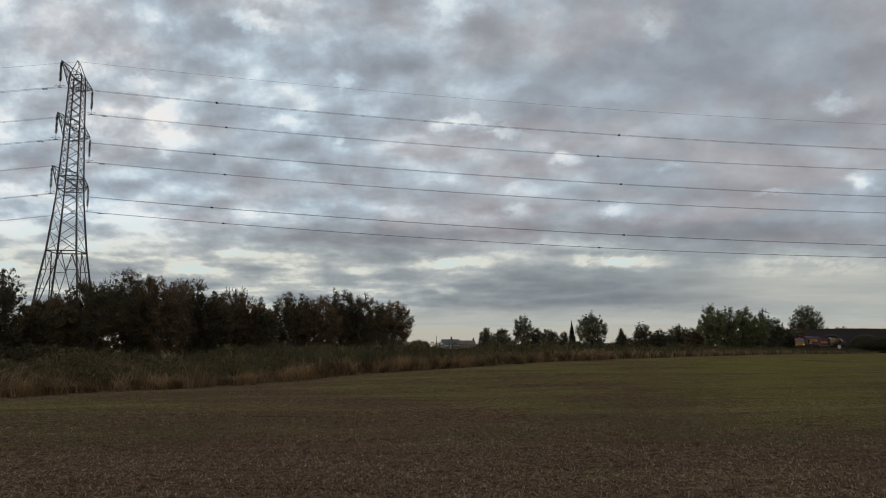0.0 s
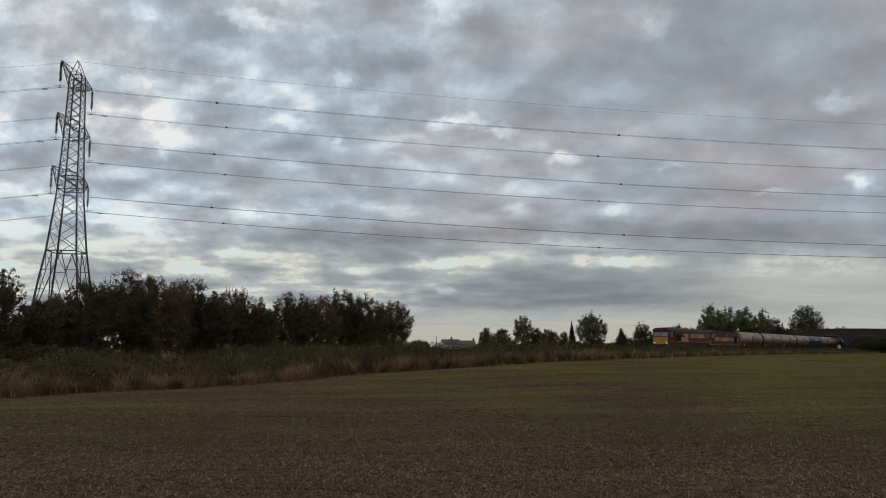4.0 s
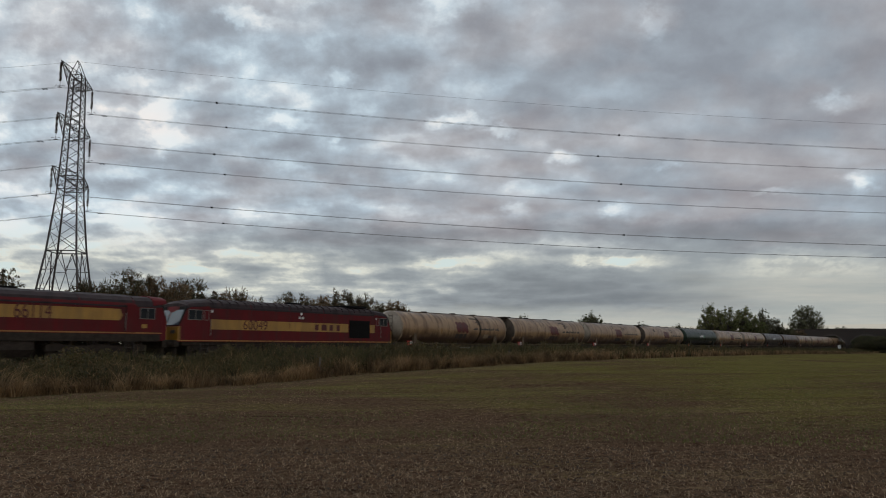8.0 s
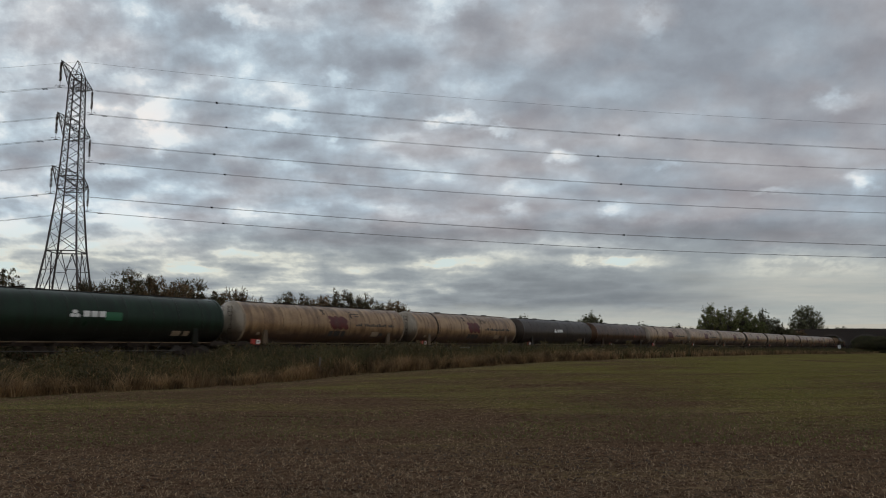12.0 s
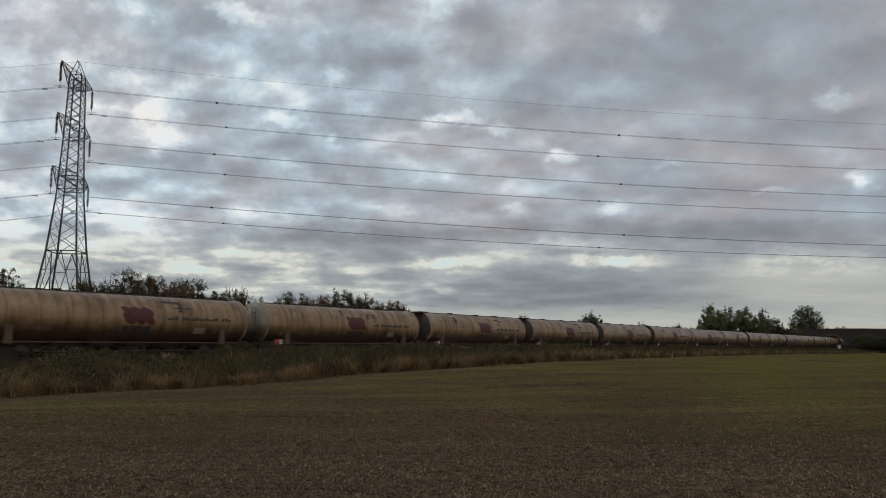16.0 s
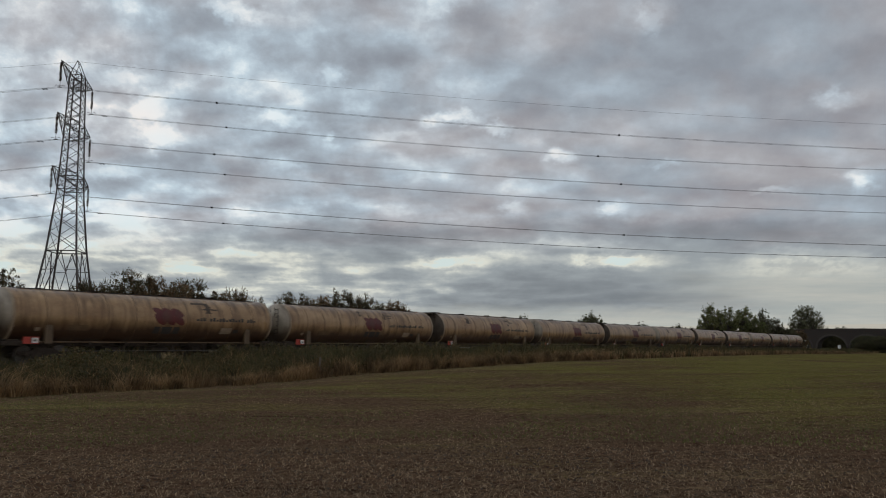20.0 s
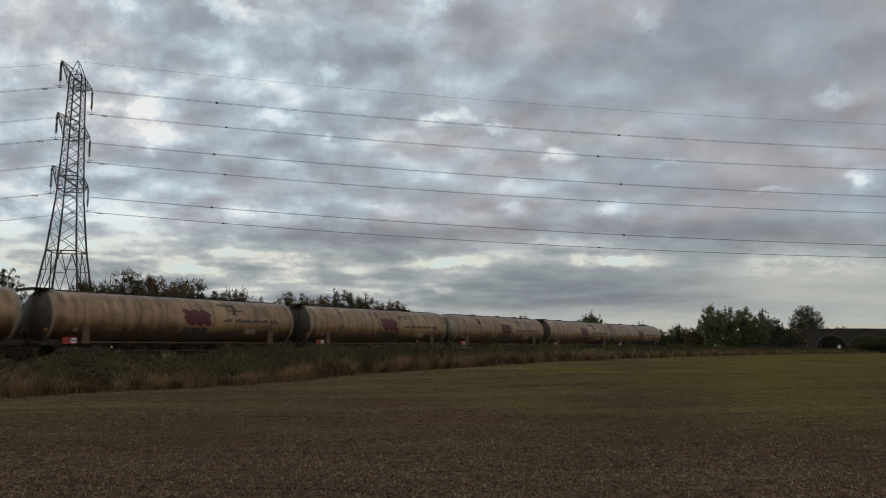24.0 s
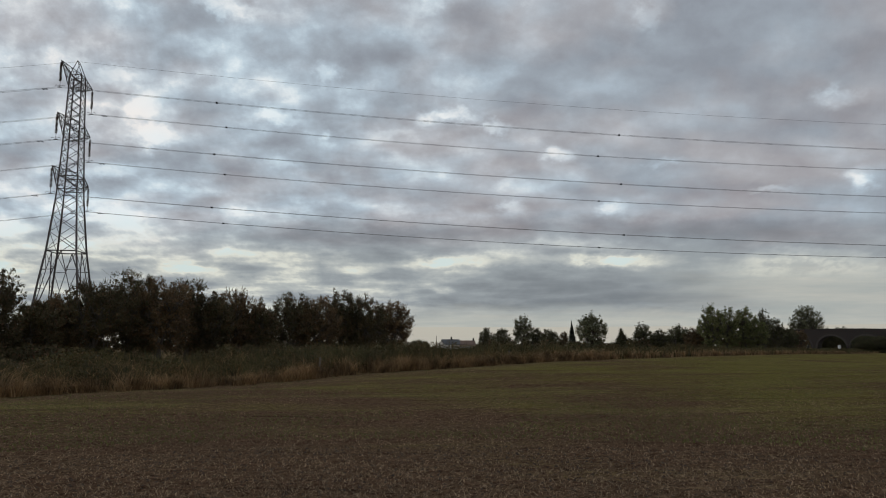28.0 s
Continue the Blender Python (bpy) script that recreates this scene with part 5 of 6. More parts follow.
def hang(y_off, top, name, label, twin, z0):
    """A conductor through the pylon: sagging spans to both sides."""
    e = Vector((math.cos(LINE_TURN), math.sin(LINE_TURN)))
    nrm = Vector((-e.y, e.x))
    base = PYLON + nrm * y_off

    def z_of(q):
        return top - (0.0755 if q > 0 else 0.135) * abs(q) + 0.00027 * q * q
    ob = thing(name, pose(base.x, base.y, 0), label, "power line", "overhead power lines")
    offs = (-0.2, 0.2) if twin else (0.0,)
    r = 0.019 if twin else 0.015
    for off in offs:
        pts = [Vector((e.x * q + nrm.x * off, e.y * q + nrm.y * off, z_of(q))) for q in np.linspace(-120, 290, 83)]
        st = []
        for p in pts:
            st.append([p + Vector((nrm.x * math.cos(a), nrm.y * math.cos(a), math.sin(a))) * r for a in (0, 1.57, 3.14, 4.71)])
        part("wire", loft(bmesh.new(), [[tuple(v) for v in ring] for ring in st]), M_WIRE, ob)
    if twin:
        for q in (-62, 20.3 - y_off * 0.06, 78.1 + y_off * 0.06, 140, 200):
            p = Vector((e.x * q, e.y * q, z_of(q)))
            part("spacer", boxes(((0, 0, 0), (0.16, 0.5, 0.14)), ((0, 0, 0), (0.3, 0.12, 0.2)), bevel=0.02), M_GRILLE, ob, "dark spacer clamp", m=Matrix.Translation(p) @ Matrix.Rotation(LINE_TURN, 4, "Z"))
        for q in (-1.9, 1.9):
            for off in offs:
                p = Vector((e.x * q + nrm.x * off, e.y * q + nrm.y * off, z_of(q) - 0.09))
                part("damper", boxes(((-0.25, 0, 0), (0.16, 0.07, 0.08)), ((0.25, 0, 0), (0.16, 0.07, 0.08)), ((0, 0, 0), (0.5, 0.02, 0.02)), ((0, 0, 0.05), (0.05, 0.05, 0.1))), M_GRILLE, ob, m=Matrix.Translation(p) @ Matrix.Rotation(LINE_TURN, 4, "Z"))
    return ob


def build_lines():
    z0 = build_pylon()
    for z, reach in ARMS:
        for s in (-1, 1):
            hang(s * reach, z0 + z + 0.05 - STRING, "conductor", "twin dark overhead conductors with spacers", True, z0)
    hang(0, z0 + 42.07, "earth_wire", "single thin overhead earth wire", False, z0)


# ---- trees ----
def leaf_cloud(rng, centres, radii, count, size, flat=0.75, soft=False):
    """Small quads filling ellipsoid clumps, turned every way."""
    k = rng.integers(0, len(centres), count)
    d = rng.normal(size=(count, 3))
    d /= np.linalg.norm(d, axis=1)[:, None]
    rr = np.minimum(np.abs(rng.normal(size=count)) * 0.62, 1.5) if soft else rng.random(count) ** 0.45
    p = centres[k] + d * rr[:, None] * radii[k][:, None] * np.array([1, 1, flat])
    a = rng.normal(size=(count, 3)); a /= np.linalg.norm(a, axis=1)[:, None]
    b = np.cross(a, rng.normal(size=(count, 3))); b /= np.linalg.norm(b, axis=1)[:, None]
    s = size * rng.uniform(0.55, 1.3, count)[:, None]
    quad = np.stack([p - a * s, p + b * s * 0.5, p + a * s, p - b * s * 0.5], 1)
    return quad.reshape(-1, 3)


def limbs_mesh(segs):
    """Tapered five-sided limbs as one branching mesh."""
    A = np.array([s[0] for s in segs]); B = np.array([s[1] for s in segs])
    ra = np.array([s[2] for s in segs]); rb = np.array([s[3] for s in segs])
    d = B - A
    d = d / np.maximum(np.linalg.norm(d, axis=1), 1e-6)[:, None]
    ref = np.where(np.abs(d[:, 2:3]) > 0.9, np.array([[1.0, 0, 0]]), np.array([[0, 0, 1.0]]))
    e1 = np.cross(d, ref); e1 /= np.linalg.norm(e1, axis=1)[:, None]
    e2 = np.cross(d, e1)
    a = np.arange(5) * 2 * math.pi / 5
    ring = e1[:, None, :] * np.cos(a)[None, :, None] + e2[:, None, :] * np.sin(a)[None, :, None]
    v = np.concatenate([A[:, None] + ring * ra[:, None, None], B[:, None] + ring * rb[:, None, None]], 1)
    i = np.arange(5); j = (i + 1) % 5
    f = (np.arange(len(segs)) * 10)[:, None, None] + np.stack([i, j, j + 5, i + 5], 1)[None]
    return raw_mesh("trunk", v.reshape(-1, 3), f.reshape(-1, 4), M_BARK, True)


def tree(x, y, height, spread, seed, mat, label, clumps=34, leaves=5000, size=0.16, low=0.12, shape="round", sparse=1.0, name="tree", group="", sink=0.0, shoots=0.06):
    """Tapered trunk, forked limbs, and a crown of many small leaves in clumps."""
    rng = np.random.default_rng(seed)
    z0 = float(ground_z(x, y)) - 0.05 - sink
    tr = thing(name, pose(x, y, z0), label, "tree" if name != "bush" else "bush", group)
    cz = height * (0.5 + low / 2)
    hz = height * (1 - low) / 2
    cents, rads = [], []
    for i in range(clumps):
        d = rng.normal(size=3); d /= np.linalg.norm(d)
        rr = rng.random() ** 0.4
        if shape == "cone":
            t = rng.random() ** 1.3
            ang = rng.uniform(0, 6.283)
            rad = spread * (1 - t) * rng.uniform(0.3, 1.0) * 0.8
            c = np.array([rad * math.cos(ang), rad * math.sin(ang), height * (low + (0.96 - low) * t)])
            rads.append(spread * 0.34 * (1.15 - t))
        else:
            c = np.array([d[0] * rr * spread * 0.86, d[1] * rr * spread * 0.86, cz + d[2] * rr * hz * 0.88])
            if shape == "tall":
                c[0] *= 0.75 + 0.3 * math.sin(3.1 * c[2] / height); c[1] *= 0.8
            rads.append(spread * rng.uniform(0.13, 0.27) * sparse)
        cents.append(c)
    cents, rads = np.array(cents), np.array(rads)
    rads *= (height / max(height, 2 * spread)) ** 0.3
    # trunk and limbs
    segs = []
    r0 = 0.028 * height + 0.03
    fork = np.array([rng.uniform(-0.1, 0.1) * spread, rng.uniform(-0.1, 0.1) * spread, height * max(low, 0.16) * 1.1])
    segs.append((np.array([0, 0, -0.2]), fork, r0, r0 * 0.75))
    mains = []
    for j in range(5):
        ang = j * 1.2566 + rng.uniform(-0.4, 0.4)
        q = np.array([math.cos(ang) * spread * 0.32, math.sin(ang) * spread * 0.32, cz * rng.uniform(0.75, 1.05)])
        segs.append((fork, q, r0 * 0.5, r0 * 0.28))
        mains.append(q)
    mains = np.array(mains)
    for c in cents:
        q = mains[np.argmin(np.linalg.norm(mains - c, axis=1))]
        kink = q + (c - q) * 0.55 + rng.normal(size=3) * 0.08 * spread
        segs.append((q, kink, r0 * 0.22, r0 * 0.13))
        segs.append((kink, c, r0 * 0.13, r0 * 0.05))
        for _ in range(3):
            segs.append((c, c + rng.normal(size=3) * spread * 0.13, r0 * 0.06, r0 * 0.02))
    part("trunk", limbs_mesh(segs), None, tr, "dark tapered trunk and limbs")
    v = leaf_cloud(rng, cents, rads, int(leaves * sparse), size, 0.75, True)
    # wispy shoots beyond the clumps
    tips = cents + (cents - np.array([0, 0, cz * 0.8])) * rng.uniform(0.04, 0.2, (len(cents), 1))
    v = np.vstack([v, leaf_cloud(rng, tips, rads * 0.7, int(leaves * 0.18), size * 0.85)])
    # spiky shoots standing out of the crown
    ns = int(leaves * shoots)
    k = rng.integers(0, len(cents), ns)
    out = cents[k] - np.array([0, 0, cz * 0.5])
    out = out / np.linalg.norm(out, axis=1)[:, None] + rng.normal(size=(ns, 3)) * 0.45 + np.array([0, 0, 0.35])
    out /= np.linalg.norm(out, axis=1)[:, None]
    b0 = cents[k] + out * rads[k][:, None] * 0.7
    ln = spread * rng.uniform(0.07, 0.22, ns)[:, None]
    sd = np.cross(out, rng.normal(size=(ns, 3))); sd /= np.linalg.norm(sd, axis=1)[:, None]
    shoots = np.stack([b0, b0 + out * ln * 0.5 + sd * size * 0.22, b0 + out * ln, b0 + out * ln * 0.5 - sd * size * 0.22], 1)
    v = np.vstack([v, shoots.reshape(-1, 3)])
    keep = v.reshape(-1, 4, 3)
    keep = keep[keep[:, :, 2].min(axis=1) > 0.05]
    f = np.arange(len(keep) * 4).reshape(-1, 4)
    part("crown", raw_mesh("crown", keep.reshape(-1, 3), f, mat), None, tr)
    return tr


M_LEAF_DARK = leafy("dark_hawthorn_leaf", [(0.046, 0.044, 0.024), (0.090, 0.074, 0.040), (0.066, 0.066, 0.032), (0.15, 0.082, 0.050)])
M_LEAF_BROWN = leafy("autumn_brown_leaf", [(0.073, 0.058, 0.035), (0.146, 0.094, 0.051), (0.104, 0.083, 0.043), (0.208, 0.114, 0.065)])
# far crowns: the next three tones are lightened to paint in air haze
M_LEAF_GREEN = leafy("olive_leaf", [(0.095, 0.115, 0.045), (0.16, 0.17, 0.068), (0.12, 0.135, 0.055), (0.22, 0.19, 0.09)])
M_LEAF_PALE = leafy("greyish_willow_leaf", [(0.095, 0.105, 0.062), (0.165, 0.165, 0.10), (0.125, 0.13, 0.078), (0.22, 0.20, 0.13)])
M_LEAF_HAZED = leafy("hazed_green_leaf", [(0.055, 0.06, 0.032), (0.10, 0.098, 0.05), (0.075, 0.075, 0.038), (0.12, 0.10, 0.058)])
M_LEAF_CONIFER = leafy("conifer_needles", [(0.012, 0.018, 0.012), (0.022, 0.03, 0.018)], through=0.08)


def build_trees():
    # hawthorn row behind the railway: along the line, behind it, height, half width
    row = [(7, -14, 7.8, 3.6), (14.5, -11, 7.4, 3.6), (22.6, -10.5, 6.6, 2.3), (26.3, -12, 4.6, 2.0), (29.0, -13.5, 5.3, 2.2), (30.2, -11.5, 6.2, 2.6), (33.5, -12.5, 7.1, 3.0), (35.2, -11.0, 7.0, 2.8), (38.5, -12.5, 7.1, 2.8), (39.9, -11, 6.0, 2.2), (43.3, -12, 6.5, 2.8), (44.9, -11, 5.5, 2.2), (50.4, -12.5, 6.5, 3.0), (52.2, -11, 6.1, 2.6), (57.9, -13, 7.4, 2.8), (59.1, -11, 6.7, 2.7), (64.4, -12, 6.6, 2.8)]
    for i, (u, w, h, s) in enumerate(row):
        p = spot(u, w)
        tree(p.x, p.y, h, s, 100 + i, M_LEAF_BROWN if i % 3 == 1 else M_LEAF_DARK, "dark dense hawthorn tree behind the railway" if i % 3 != 1 else "brownish autumn hawthorn tree behind the railway", clumps=250, leaves=25000, size=0.088, low=0.05, sparse=0.68, shoots=0.13, group="hawthorns behind the railway")
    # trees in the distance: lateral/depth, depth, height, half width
    far = [(-0.030, 330, 4.4, 5.0, M_LEAF_HAZED, "round"), (0.057, 260, 8.2, 3.0, M_LEAF_HAZED, "round"), (0.077, 250, 7.6, 3.2, M_LEAF_HAZED, "round"), (0.105, 230, 11.4, 3.6, M_LEAF_PALE, "round"), (0.122, 235, 7.8, 2.4, M_LEAF_HAZED, "round"), (0.139, 230, 6.6, 3.4, M_LEAF_HAZED, "round"), (0.158, 230, 6.4, 1.8, M_LEAF_BROWN, "round"),
           (0.169, 225, 8.4, 2.2, M_LEAF_CONIFER, "cone"), (0.195, 200, 10.6, 4.2, M_LEAF_PALE, "tall"), (0.234, 220, 6.2, 4.2, M_LEAF_HAZED, "cone"), (0.262, 210, 8.0, 2.9, M_LEAF_HAZED, "round"), (0.285, 205, 6.0, 3.2, M_LEAF_HAZED, "round"), (0.309, 195, 7.0, 3.4, M_LEAF_HAZED, "round"), (0.33, 190, 6.4, 3.0, M_LEAF_BROWN, "round"),
           (0.352, 175, 11.2, 3.6, M_LEAF_GREEN, "tall"), (0.372, 180, 11.0, 3.9, M_LEAF_GREEN, "round"), (0.397, 185, 11.2, 3.6, M_LEAF_GREEN, "round"), (0.412, 180, 8.4, 3.0, M_LEAF_GREEN, "round"), (0.422, 195, 11.6, 2.4, M_LEAF_HAZED, "tall"), (0.437, 200, 9.0, 2.8, M_LEAF_HAZED, "round"), (0.453, 215, 7.0, 3.2, M_LEAF_HAZED, "round"), (0.466, 225, 6.4, 3.0, M_LEAF_BROWN, "round"),
           (0.478, 330, 19.5, 7.6, M_LEAF_PALE, "round"), (0.502, 302, 8.6, 6.2, M_LEAF_HAZED, "round"), (0.522, 300, 8.8, 6.2, M_LEAF_HAZED, "round"), (0.548, 300, 8.5, 5.5, M_LEAF_HAZED, "round"), (0.575, 295, 8.0, 5.5, M_LEAF_HAZED, "round"), (0.553, 240, 5.0, 4.4, M_LEAF_HAZED, "round"), (0.575, 237, 5.6, 4.8, M_LEAF_HAZED, "round"), (0.597, 236, 5.6, 4.8, M_LEAF_HAZED, "round")]
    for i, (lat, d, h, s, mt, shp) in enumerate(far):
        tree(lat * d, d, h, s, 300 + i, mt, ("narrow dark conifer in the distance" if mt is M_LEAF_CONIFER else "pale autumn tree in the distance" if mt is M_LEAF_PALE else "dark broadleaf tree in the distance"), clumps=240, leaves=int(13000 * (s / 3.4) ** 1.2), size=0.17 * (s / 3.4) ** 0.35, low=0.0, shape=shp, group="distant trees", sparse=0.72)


def build_hedges():
    """Low far hedges and woods that close the horizon, uncountable."""
    rng = np.random.default_rng(9)
    cents, rads = [], []
    for lat0, lat1, d, h in ((-0.75, -0.02, 420, 5.0), (0.04, 0.30, 460, 5.5), (0.045, 0.46, 215, 4.0), (0.25, 0.40, 205, 4.6), (0.46, 0.85, 420, 6.0), (0.48, 0.80, 300, 6.5), (0.548, 0.80, 246, 5.0)):
        n = int((lat1 - lat0) * d / 2.4)
        for i in range(n):
            lat = lat0 + (lat1 - lat0) * (i + rng.random()) / n
            dd = d * rng.uniform(0.97, 1.03)
            x, y = lat * dd, dd
            z = float(ground_z(x, y))
            hh = h * rng.uniform(0.55, 1.0)
            for k in range(2):
                cents.append((x + rng.uniform(-1, 1), y, z + hh * (0.3 + 0.4 * k)))
                rads.append(hh * 0.42)
    v = leaf_cloud(rng, np.array(cents), np.array(rads), 120000, 0.36)
    low_c, low_r = [], []
    for i in range(230):
        q = spot(rng.uniform(8, 70), rng.uniform(-17, -13)) if i < 150 else spot(rng.uniform(2, 26), rng.uniform(-14, -8))
        g = float(ground_z(q.x, q.y))
        low_c.append((q.x, q.y, g + rng.uniform(0.4, 1.7)))
        low_r.append(rng.uniform(0.6, 1.0))
    lv = leaf_cloud(rng, np.array(low_c), np.array(low_r), 40000, 0.13)
    thing("scrub", pose(0, 0, 0), "dark low scrub under the hawthorns", "scrub", kind="stuff", me=raw_mesh("scrub", lv, np.arange(len(lv)).reshape(-1, 4), M_LEAF_DARK))
    me = raw_mesh("far_hedge", v, np.arange(len(v)).reshape(-1, 4), M_LEAF_DARK)
    thing("far_hedges", pose(0, 0, 0), "dark hedges along the far fields", "hedge", kind="stuff", me=me)


# ---- verge, grass and stubble ----
def blades(rng, base, height, width, lean, segments=2):
    """Bent tapering blades: base points, heights, widths and lean vectors."""
    n = len(base)
    ang = rng.uniform(0, math.pi, n)
    side = np.c_[np.cos(ang), np.sin(ang), np.zeros(n)] * width[:, None]
    lv = np.c_[lean, np.zeros(n)]
    up = np.array([0, 0, 1.0])
    mid = base + up * (height * 0.55)[:, None] + lv * 0.3
    top = base + up * (height * (1 - 0.25 * np.minimum(1, np.linalg.norm(lean, axis=1) / np.maximum(height, 0.01))))[:, None] + lv
    v = np.stack([base - side, base + side, mid + side * 0.7, mid - side * 0.7, top + side * 0.12, top - side * 0.12], 1)
    f0 = np.arange(n) * 6
    f = np.vstack([np.c_[f0, f0 + 1, f0 + 2, f0 + 3], np.c_[f0 + 3, f0 + 2, f0 + 4, f0 + 5]])
    return v.reshape(-1, 3), f


M_STRAW = leafy("dry_straw_grass", [(0.15, 0.095, 0.05), (0.255, 0.165, 0.085), (0.18, 0.115, 0.058), (0.34, 0.235, 0.13), (0.08, 0.054, 0.03)], through=0.3, patch_scale=1.1, patch_depth=0.6)
M_RANK = leafy("rank_green_brown_grass", [(0.042, 0.044, 0.018), (0.082, 0.070, 0.032), (0.050, 0.056, 0.021), (0.15, 0.10, 0.050)], through=0.3, patch_scale=0.9, patch_depth=0.6)
M_BRAMBLE = leafy("bramble_leaf", [(0.042, 0.039, 0.016), (0.078, 0.069, 0.028), (0.125, 0.082, 0.04)])
M_STUBBLE = leafy("stubble_straw", [(0.13, 0.09, 0.054), (0.35, 0.25, 0.155), (0.085, 0.058, 0.036), (0.24, 0.168, 0.10), (0.46, 0.34, 0.215)], through=0.15)
M_CLOD = leafy("soil_clod", [(0.04, 0.028, 0.02), (0.075, 0.052, 0.038), (0.055, 0.04, 0.028)], through=0.0)
M_SEEDLING = leafy("young_crop_leaf", [(0.075, 0.088, 0.022), (0.14, 0.145, 0.040), (0.095, 0.104, 0.029)], through=0.35)
VERGE_U = [-20, 18, 24, 28, 45, 90, 140, 330]
VERGE_TOP = [1.15, 1.15, 1.2, 1.6, 1.58, 1.55, 1.35, 1.05]


def verge_points(rng, n, u0, u1, w0, w1):
    u = rng.uniform(u0, u1, n)
    w = rng.uniform(w0, w1, n)
    x = TRACK.x + ALONG.x * u + TOWARD.x * w
    y = TRACK.y + ALONG.y * u + TOWARD.y * w
    return u, w, np.c_[x, y, ground_z(x, y) - 0.03]


def clumpy(rng, pts, cells=1.3):
    """0..1, patchy over the ground."""
    return np.array([0.5 + 0.5 * noise.noise(Vector((p[0] / cells, p[1] / cells, 0.3))) for p in pts])


def build_verge():
    rng = np.random.default_rng(21)

    def lay(name, label, n, u0, u1, w0, w1, hmul, width, mat, lean_s, patch, hmax=None):
        u, w, p = verge_points(rng, n, u0, u1, w0, w1)
        c = clumpy(rng, p, patch)
        top = np.interp(u, VERGE_U, VERGE_TOP)
        h = top * hmul * (0.45 + 0.75 * c) * (0.62 + 0.72 * clumpy(rng, p, 2.7)) * rng.uniform(0.6, 1.15, n)
        keep = c > (0.46 if mat is M_STRAW else 0.28)
        lean = rng.normal(size=(n, 2)) * (h * lean_s)[:, None]
        ang = np.array([6.28 * noise.noise(Vector((q[0] / 2.1, q[1] / 2.1, 7.7))) for q in p])
        lean += np.c_[np.cos(ang), np.sin(ang)] * (h * lean_s)[:, None]
        v, f = blades(rng, p[keep], h[keep], np.full(keep.sum(), width) * rng.uniform(0.6, 1.4, keep.sum()), lean[keep])
        thing(name, pose(0, 0, 0), label, "grass", kind="stuff", me=raw_mesh(name, v, f, mat))
    lay("rank_grass", "rank green and brown grass on the railway verge", 34000, 4, 62, 5.2, 13.4, 1.0, 0.02, M_RANK, 0.28, 1.6)
    lay("dry_grass", "tall dry straw-coloured grass at the field edge", 3000, 4, 62, 13.1, 14.6, 0.45, 0.014, M_STRAW, 0.6, 0.7)
    lay("dry_grass_tufts", "dry straw tufts on the verge", 2600, 4, 62, 5.5, 12.5, 1.0, 0.013, M_STRAW, 0.3, 2.2)
    lay("dry_bank", "tall dry straw-coloured grass on the low bank", 5000, 4, 27, 9.5, 14.2, 1.05, 0.014, M_STRAW, 0.45, 1.5)
    lay("far_rank_grass", "rank grass on the far verge", 26000, 62, 300, 4.5, 14.2, 0.95, 0.035, M_RANK, 0.25, 3.0)
    lay("far_dry_grass", "dry grass on the far field edge", 11000, 62, 300, 12.2, 14.4, 0.6, 0.028, M_STRAW, 0.3, 2.4)
    # tussocks: drooping fountains of dry grass along the field edge
    for nm, lab, count, u0, u1, per, width, mat in (("tussocks", "drooping tussocks of dry grass at the field edge", 270, 6, 62, 80, 0.013, M_STRAW), ("green_tussocks", "drooping rank green tussocks on the verge", 260, 6, 62, 70, 0.018, M_RANK), ("far_tussocks", "dry tussocks along the far field edge", 150, 62, 200, 40, 0.03, M_STRAW)):
        vs, fs, off = [], [], 0
        for i in range(count):
            u = rng.uniform(u0, u1)
            w = EDGE_W - abs(rng.normal()) * 0.9 + 0.15 if mat is M_STRAW else rng.uniform(8, 13.2)
            q = spot(u, w)
            z = float(ground_z(q.x, q.y)) - 0.02
            h0 = float(np.interp(u, VERGE_U, VERGE_TOP)) * rng.uniform(0.3, 0.75)
            base = np.array([q.x, q.y, z]) + np.c_[rng.normal(size=(per, 2)) * 0.10, np.zeros(per)]
            an = rng.uniform(0, 6.283, per)
            reach = h0 * rng.uniform(0.25, 1.05, per)
            v, f = blades(rng, base, h0 * rng.uniform(0.6, 1.1, per), np.full(per, width), np.c_[np.cos(an), np.sin(an)] * reach[:, None])
            vs.append(v); fs.append(f + off); off += len(v)
        thing(nm, pose(0, 0, 0), lab, "grass", kind="stuff", me=raw_mesh(nm, np.vstack(vs), np.vstack(fs), mat))
    # brambles: leafy mounds among the grass
    cents, rads = [], []
    for i in range(460):
        u = rng.uniform(24, 110) if i < 280 else rng.uniform(4, 42)
        w = rng.uniform(6.0, 13.7)
        q = spot(u, w)
        top = float(np.interp(u, VERGE_U, VERGE_TOP)) * (0.85 + 0.75 * noise.noise(Vector((u / 2.3, w / 3, 4.4))))
        g = float(ground_z(q.x, q.y))
        for k in range(2):
            cents.append((q.x + rng.uniform(-0.4, 0.4), q.y + rng.uniform(-0.4, 0.4), g + top * rng.uniform(0.2, 0.78)))
            rads.append(rng.uniform(0.32, 0.68))
    v = leaf_cloud(rng, np.array(cents), np.array(rads), 125000, 0.066)
    thing("brambles", pose(0, 0, 0), "dark green bramble thicket on the verge", "bramble", kind="stuff", me=raw_mesh("brambles", v, np.arange(len(v)).reshape(-1, 4), M_BRAMBLE))


